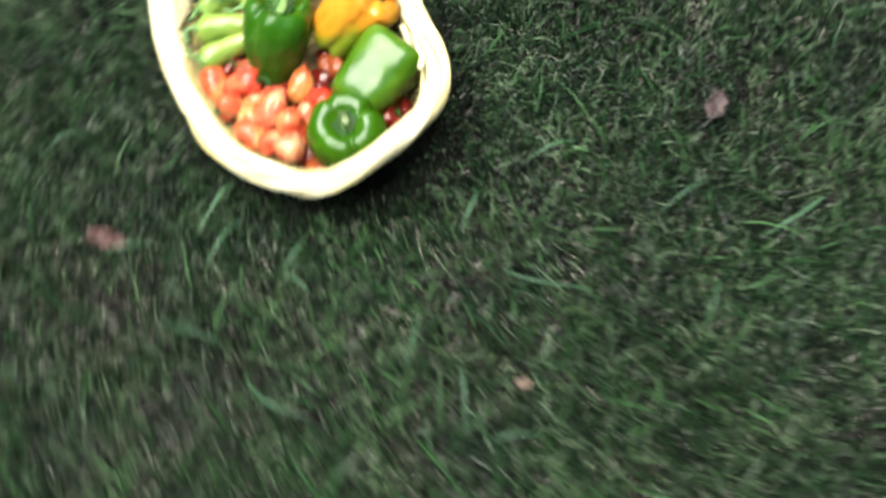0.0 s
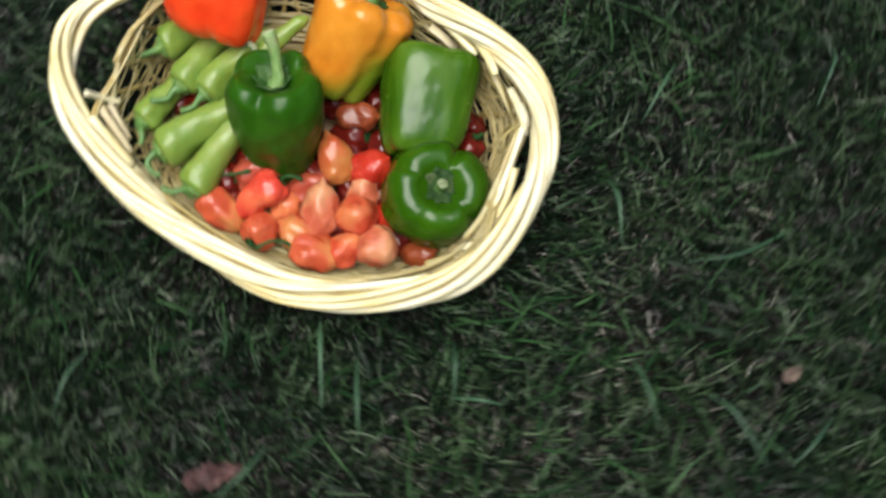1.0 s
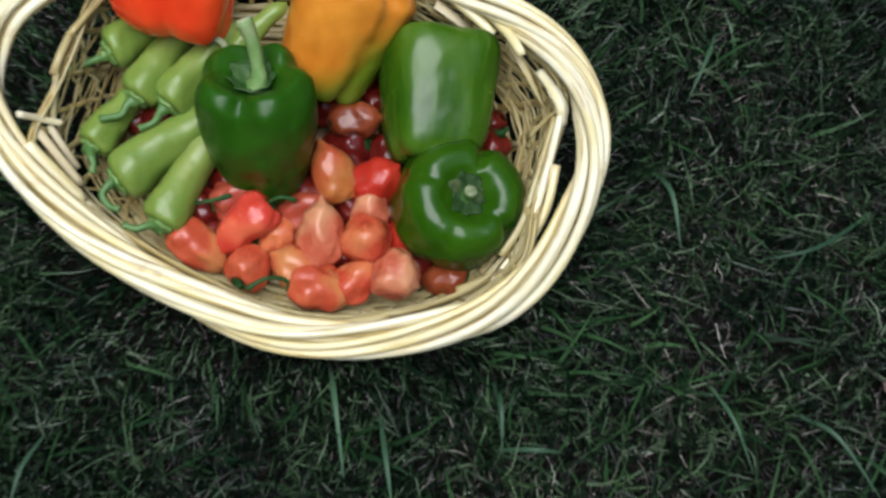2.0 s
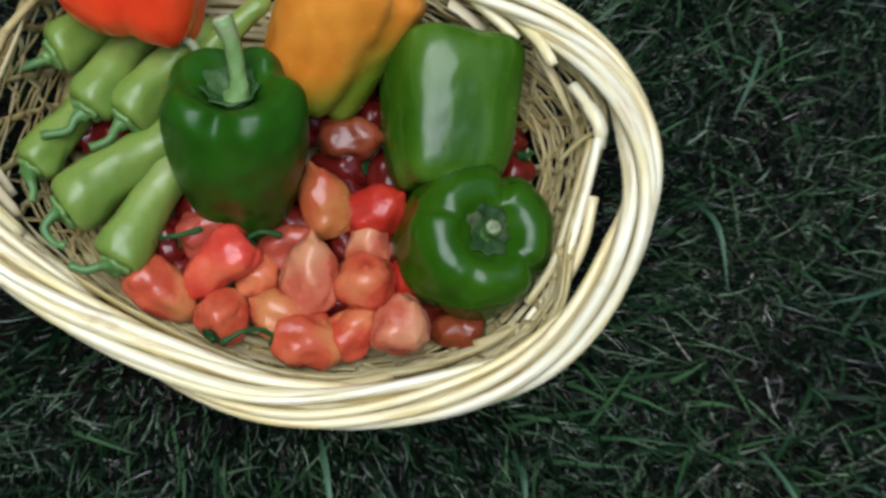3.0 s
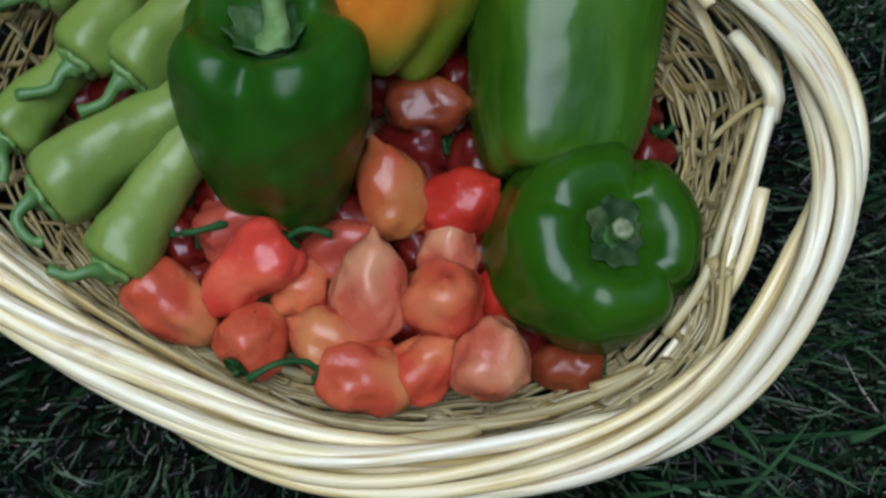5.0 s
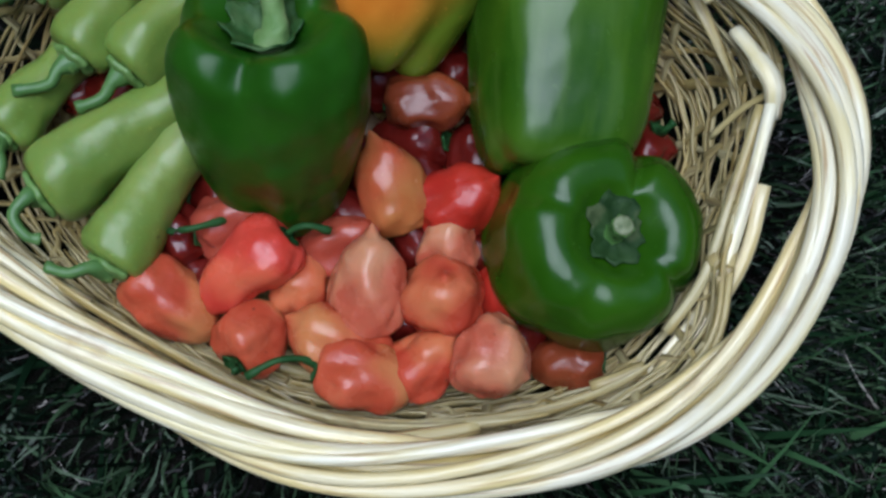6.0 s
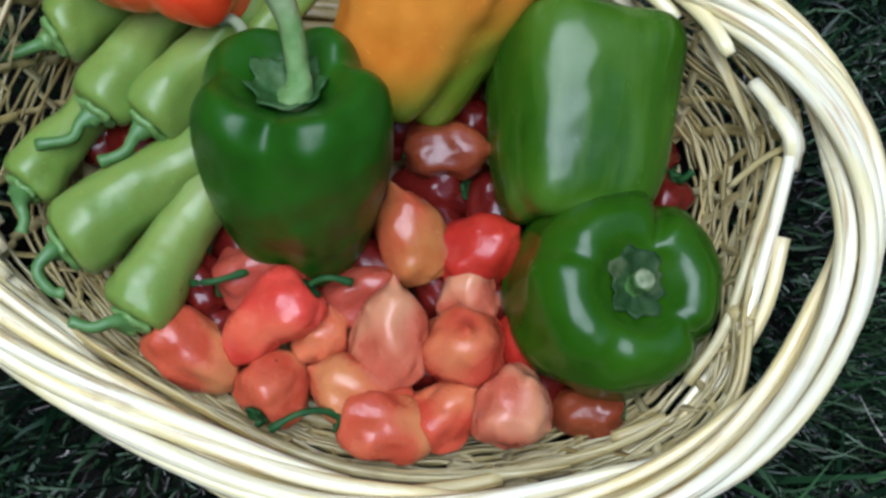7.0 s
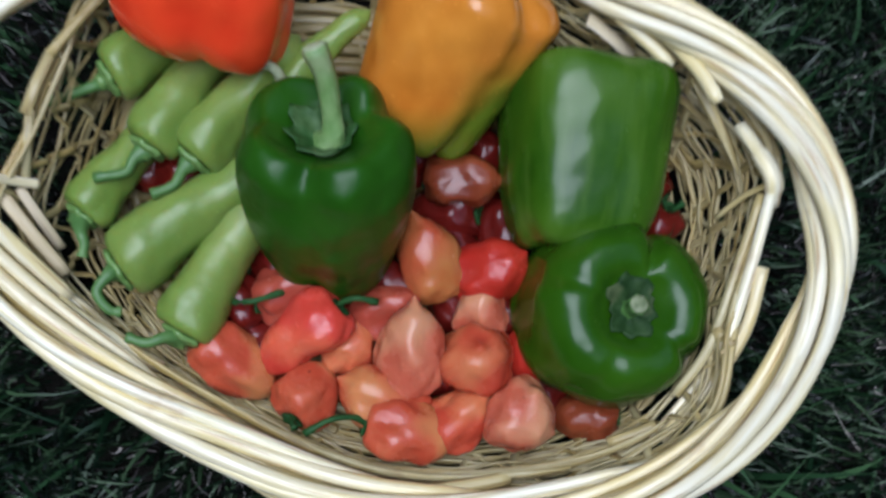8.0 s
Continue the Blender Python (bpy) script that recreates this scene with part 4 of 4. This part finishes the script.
HABANEROS = [
    ("smooth orange", "orange", (-0.0828, -0.0858, 0.0340), (-0.761, 0.539, 0.361), 0.0512, 0.0337, None),
    ("bright coral red", "bright", (-0.0480, -0.0700, 0.0460), (0.722, 0.588, 0.364), 0.0555, 0.0335, [(-0.0285, -0.0550, 0.054), (-0.0195, -0.0525, 0.060), (-0.0084, -0.0540, 0.056)]),
    ("orange", "orange", (-0.0442, -0.1016, 0.0360), (-0.475, -0.824, 0.310), 0.0350, 0.0333, [(-0.0520, -0.1160, 0.046), (-0.0500, -0.1200, 0.050)]),
    ("small red orange", "rust", (-0.0218, -0.0763, 0.0340), (-0.228, -0.711, -0.665), 0.0301, 0.0298, None),
    ("orange", "orange", (-0.0036, -0.1050, 0.0385), (0.853, -0.407, -0.327), 0.0480, 0.0370, None),
    ("orange", "orange", (0.0083, -0.1211, 0.0460), (-0.968, 0.226, 0.109), 0.0478, 0.0358, [(-0.0200, -0.1140, 0.053), (-0.0320, -0.1155, 0.056), (-0.0450, -0.1226, 0.054)]),
    ("pale peach orange", "pale", (0.0107, -0.0785, 0.0480), (-0.030, -0.790, -0.322), 0.0475, 0.0362, None),
    ("orange pointed", "rust", (0.0453, -0.0836, 0.0520), (0.108, -0.171, -0.979), 0.0402, 0.0405, None),
    ("orange red", "rust", (0.0369, -0.1146, 0.0440), (-0.614, -0.590, -0.525), 0.0376, 0.0309, None),
    ("pale wrinkled peach", "pale", (0.0680, -0.1132, 0.0560), (-0.70, 0.40, -0.30), 0.0345, 0.0375, None),
    ("dark orange", "brown", (0.1076, -0.1131, 0.0380), (0.960, -0.036, 0.279), 0.0377, 0.0270, None),
    ("amber pear shaped", "amber", (0.0204, -0.0292, 0.0450), (0.369, -0.811, -0.454), 0.0467, 0.0344, None),
    ("glossy red", "red", (0.0560, -0.0343, 0.0420), (-0.684, -0.334, -0.648), 0.0417, 0.0389, None),
    ("brownish red", "brown", (0.0375, 0.0149, 0.0450), (-0.932, 0.051, -0.360), 0.0420, 0.0304, None),
    # these two carry painted shadow from the dark green pepper above them
    ("shade-dulled red orange", "shadowed", (-0.0030, -0.0562, 0.0370), (-0.836, -0.251, -0.489), 0.0385, 0.0285, None),
    ("shade-dulled red orange", "shadowed", (-0.0565, -0.0476, 0.0360), (-0.765, -0.398, -0.507), 0.0383, 0.0314, None),
    ("dark red", "deep", (-0.0811, -0.0522, 0.0320), (0.806, -0.093, 0.585), 0.0275, 0.0285, [(-0.0838, -0.0542, 0.048), (-0.0728, -0.0542, 0.055), (-0.0568, -0.0482, 0.050)]),
    ("dull salmon pink", "pale", (0.0491, -0.0562, 0.0420), (0.067, -0.765, -0.641), 0.0303, 0.0276, None),
    ("red", "red", (0.0761, -0.0808, 0.0380), (-0.083, -0.751, -0.655), 0.0386, 0.0304, None),
    # dark tone stands in for the blocky pepper's shade on this one
    ("dark red", "deep", (0.1465, -0.0076, 0.0440), (0.365, 0.648, 0.669), 0.0310, 0.0273, [(0.1530, -0.0010, 0.062), (0.1570, 0.0020, 0.066)]),
    ("shade-darkened red", "deep", (0.0304, 0.0004, 0.0280), (0.896, -0.066, 0.439), 0.0430, 0.0315, None),
    ("shade-darkened red", "deep", (-0.0637, -0.0283, 0.0270), (0.806, -0.093, 0.585), 0.0364, 0.0290, None),
    ("shade-darkened red", "deep", (-0.1184, 0.0190, 0.0280), (0.836, 0.251, 0.489), 0.0391, 0.0308, None),
]
# the bent, waisted one and the broad-shouldered pear
SHAPES = {1: dict(waist=0.16, shoulder=0.55, bend=0.16), 6: dict(shoulder=0.30, waist=0.02), 17: dict(shoulder=0.6)}
# an added lower layer fills the gaps, its red darkened to paint their shade
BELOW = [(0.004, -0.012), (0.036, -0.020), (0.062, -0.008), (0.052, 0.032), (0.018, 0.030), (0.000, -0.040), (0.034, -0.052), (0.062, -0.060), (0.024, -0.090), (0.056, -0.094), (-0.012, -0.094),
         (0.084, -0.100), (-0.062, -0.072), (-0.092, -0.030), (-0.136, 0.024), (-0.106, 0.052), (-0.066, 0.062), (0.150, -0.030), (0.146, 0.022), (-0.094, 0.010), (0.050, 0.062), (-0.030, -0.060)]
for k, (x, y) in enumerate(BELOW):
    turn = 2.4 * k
    HABANEROS.append(("shade-darkened red", "deep", (x, y, 0.0255 + 0.002 * (k % 3)), (math.cos(turn), math.sin(turn), 0.15), 0.034, 0.027, None))
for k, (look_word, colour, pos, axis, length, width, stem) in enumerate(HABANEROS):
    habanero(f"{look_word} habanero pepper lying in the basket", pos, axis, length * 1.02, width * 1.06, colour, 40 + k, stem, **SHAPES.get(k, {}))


def cap_mesh(radius, neck, height, seed):
    """The smooth green cap of a chili: a scalloped collar that rises into the stem."""
    rng = random.Random(seed)
    n_ = 40
    ph = rng.uniform(0, 6)
    rows_ = [(1.0, -0.0016), (1.04, 0.0), (0.98, 0.0012), (0.80, 0.0018), (0.62, 0.0020), (0.46, 0.0030)]
    verts, faces = [], []
    for k, (f, z) in enumerate(rows_):
        for j in range(n_):
            u = 2 * math.pi * j / n_
            r_ = radius * f * (1 + (0.06 * math.cos(6 * u + ph) + 0.03 * math.cos(11 * u)) * (1 if k < 3 else 0.3))
            verts.append((r_ * math.cos(u), r_ * math.sin(u), z + 0.0004 * math.cos(6 * u + ph + 2)))
    for z, r_ in ((0.5, 1.15), (1.0, 1.0)):
        for j in range(n_):
            u = 2 * math.pi * j / n_
            verts.append((neck * r_ * math.cos(u), neck * r_ * math.sin(u), 0.003 + height * z))
    for k in range(len(rows_) + 1):
        for j in range(n_):
            j2 = (j + 1) % n_
            faces.append((k * n_ + j, k * n_ + j2, (k + 1) * n_ + j2, (k + 1) * n_ + j))
    faces += [tuple(range(n_ - 1, -1, -1)), tuple((len(rows_) + 1) * n_ + j for j in range(n_))]
    return raw("calyx", verts, faces, M_CAP)


def banana_chili(label, cap, end, width, stem, seed, tip=0.62, sag=0.0, stem_mat=None):
    """A long pale chili: square shoulder at the cap, slow taper, soft bends; calyx and stem at the cap."""
    rng = random.Random(seed)
    a, b_ = np.array(cap) + np.array(HEAP), np.array(end) + np.array(HEAP)
    d = (b_ - a) / np.linalg.norm(b_ - a)
    side = np.cross(d, (0, 0, 1))
    bend = -rng.uniform(0.002, 0.0045)
    line = spline([a, a + (b_ - a) * 0.35 + side * bend, a + (b_ - a) * 0.7 + side * bend * 0.9, b_ + (0, 0, sag)], 40)
    nu = 36
    verts, faces = [], []
    ph = rng.uniform(0, 6)
    up = np.cross(side, d)
    for k, p in enumerate(line):
        f = k / 39
        r_ = width / 2 * (1 - (1 - tip) * f)
        r_ *= 1 - 0.13 * math.exp(-((f - 0.56) / 0.18) ** 2) + 0.05 * math.exp(-((f - 0.16) / 0.10) ** 2)
        r_ *= 0.38 + 0.62 * (1 - (1 - min(1, f / 0.12)) ** 2.4) ** 0.45
        r_ *= max(0.03, 1 - max(0, (f - 0.82) / 0.18) ** 2.5)
        # the shoulder folds in round the cap
        back = -0.0022 * math.exp(-(f / 0.02) ** 2)
        for i in range(nu):
            u = 2 * math.pi * i / nu
            fold = 1 - abs(math.sin((3 * u + ph + 2.2 * f) / 2)) ** 0.6
            w = 1 - 0.06 * fold + 0.10 * noise.noise((math.cos(u) * 1.2 + seed, math.sin(u) * 1.2, f * 5)) + 0.03 * noise.noise((math.cos(u) * 3 + seed, math.sin(u) * 3, f * 14))
            verts.append(p + r_ * w * (math.cos(u) * side + math.sin(u) * up) - a - d * back)
    for k in range(39):
        for i in range(nu):
            i2 = (i + 1) % nu
            faces.append((k * nu + i, k * nu + i2, (k + 1) * nu + i2, (k + 1) * nu + i))
    faces += [tuple(range(nu - 1, -1, -1)), tuple(39 * nu + i for i in range(nu))]
    thing = new("banana_chili")
    thing.matrix_basis = Matrix.Translation(a)
    tagged(thing, label, "chili", "pale green chilis in the basket")
    part("body", raw("banana_chili", verts, faces, M_CHILI), thing)
    if stem:
        part("calyx", cap_mesh(width * 0.30, 0.0042, 0.003, seed), thing, m=upright(Vector(d * 0.0006), -d))
        v, f = tube(spline([(0, 0, 0)] + [tuple(np.array(q) + np.array(HEAP) - a) for q in stem], 18), [0.0062 - 0.0029 * min(1, k / 6) - 0.0010 * k / 17 + (0.0007 if k > 15 else 0) for k in range(18)], 9, ridges=0.08)
        part("stem", raw("stem", v, f, stem_mat or M_CHILI_STEM), thing)
    return thing


CHILIS = [
    ((-0.1523, 0.0615, 0.0600), (-0.0900, 0.1020, 0.0560), 0.0315, [(-0.158, 0.058, 0.060), (-0.171, 0.053, 0.058), (-0.182, 0.049, 0.056)], 0.7),
    ((-0.1301, 0.0237, 0.0620), (-0.0850, 0.0920, 0.0630), 0.0300, [(-0.136, 0.018, 0.064), (-0.140, 0.011, 0.063), (-0.156, 0.008, 0.061)], 0.72),
    ((-0.1069, 0.0185, 0.0620), (-0.0520, 0.0865, 0.0700), 0.0320, [(-0.111, 0.012, 0.065), (-0.115, 0.004, 0.066), (-0.126, -0.001, 0.066)], 0.55),
    ((-0.1647, -0.0107, 0.0470), (-0.1220, 0.0460, 0.0400), 0.0270, [(-0.162, -0.020, 0.057), (-0.160, -0.026, 0.057), (-0.161, -0.033, 0.056)], 0.8),
    ((-0.1440, -0.0385, 0.0500), (-0.0620, 0.0190, 0.0520), 0.0345, [(-0.146, -0.042, 0.060), (-0.152, -0.051, 0.060), (-0.146, -0.060, 0.058), (-0.140, -0.061, 0.056)], 0.76),
    ((-0.1102, -0.0731, 0.0480), (-0.0680, 0.0010, 0.0480), 0.0300, [(-0.117, -0.074, 0.058), (-0.126, -0.077, 0.059), (-0.136, -0.074, 0.058)], 0.80),
    ((-0.0599, 0.0554, 0.0620), (-0.0149, 0.0992, 0.0780), 0.0230, [(-0.061, 0.0600, 0.078), (-0.0660, 0.0640, 0.084), (-0.0725, 0.0640, 0.084)], 0.4),
]
for k, (cap, end, width, stem, tip) in enumerate(CHILIS):
    banana_chili("slender pale green chili with a dry forked stem" if k == 6 else "long pale green chili with a curved stem", cap, end, width * (1.11 if k < 4 else 1.2), stem, 70 + k, tip, stem_mat=M_CUT if k == 6 else None)


# ---- dead leaves on the lawn ----
def dead_leaf(label, pos, length, width, turn, seed, material):
    rng = random.Random(seed)
    verts, faces = [], []
    nl, nw = 16, 8
    for side in (0, 1):
        for k in range(nl + 1):
            f = k / nl
            half = width / 2 * math.sin(math.pi * f ** 0.8) ** 0.8 * (1 + 0.28 * math.sin(k * 1.9 + seed) * math.sin(k * 0.7 + 2 * seed)) + 0.0006
            for j in range(nw + 1):
                g = j / nw * 2 - 1
                z = 0.30 * half * abs(g) ** 1.4 + 0.10 * length * (f - 0.5) ** 2 * 2 + 0.16 * length * noise.noise((f * 3.5 + seed, g * 1.6, 0)) + 0.06 * length * noise.noise((f * 9 + seed, g * 5, 3)) - side * 0.0007
                verts.append((length * (f - 0.5), half * g, z))
    m_ = (nl + 1) * (nw + 1)
    for k in range(nl):
        for j in range(nw):
            a = k * (nw + 1) + j
            q = (a, a + nw + 1, a + nw + 2, a + 1)
            faces += [q[::-1], tuple(m_ + i for i in q)]
    leaf = new("dead_leaf", raw("dead_leaf", verts, faces, material))
    leaf.matrix_basis = pose(*pos, rng.uniform(-14, 14), rng.uniform(-14, 14), turn)
    return tagged(leaf, label, "leaf", "dead leaves on the lawn")


dead_leaf("curled reddish brown dead leaf lying on the lawn", (-0.064, -0.329, 0.026), 0.056, 0.020, 22, 2, M_LEAF_RED)
dead_leaf("small tan dead leaf lying on the lawn", (0.475, -0.197, 0.026), 0.021, 0.012, 40, 4, M_LEAF_TAN)
dead_leaf("dull purple dead leaf lying on the lawn", (0.482, 0.243, 0.026), 0.050, 0.023, 100, 6, M_LEAF)
dead_leaf("narrow reddish dead leaf lying on the lawn", (-0.165, -0.440, 0.026), 0.036, 0.009, 75, 8, M_LEAF_TAN)
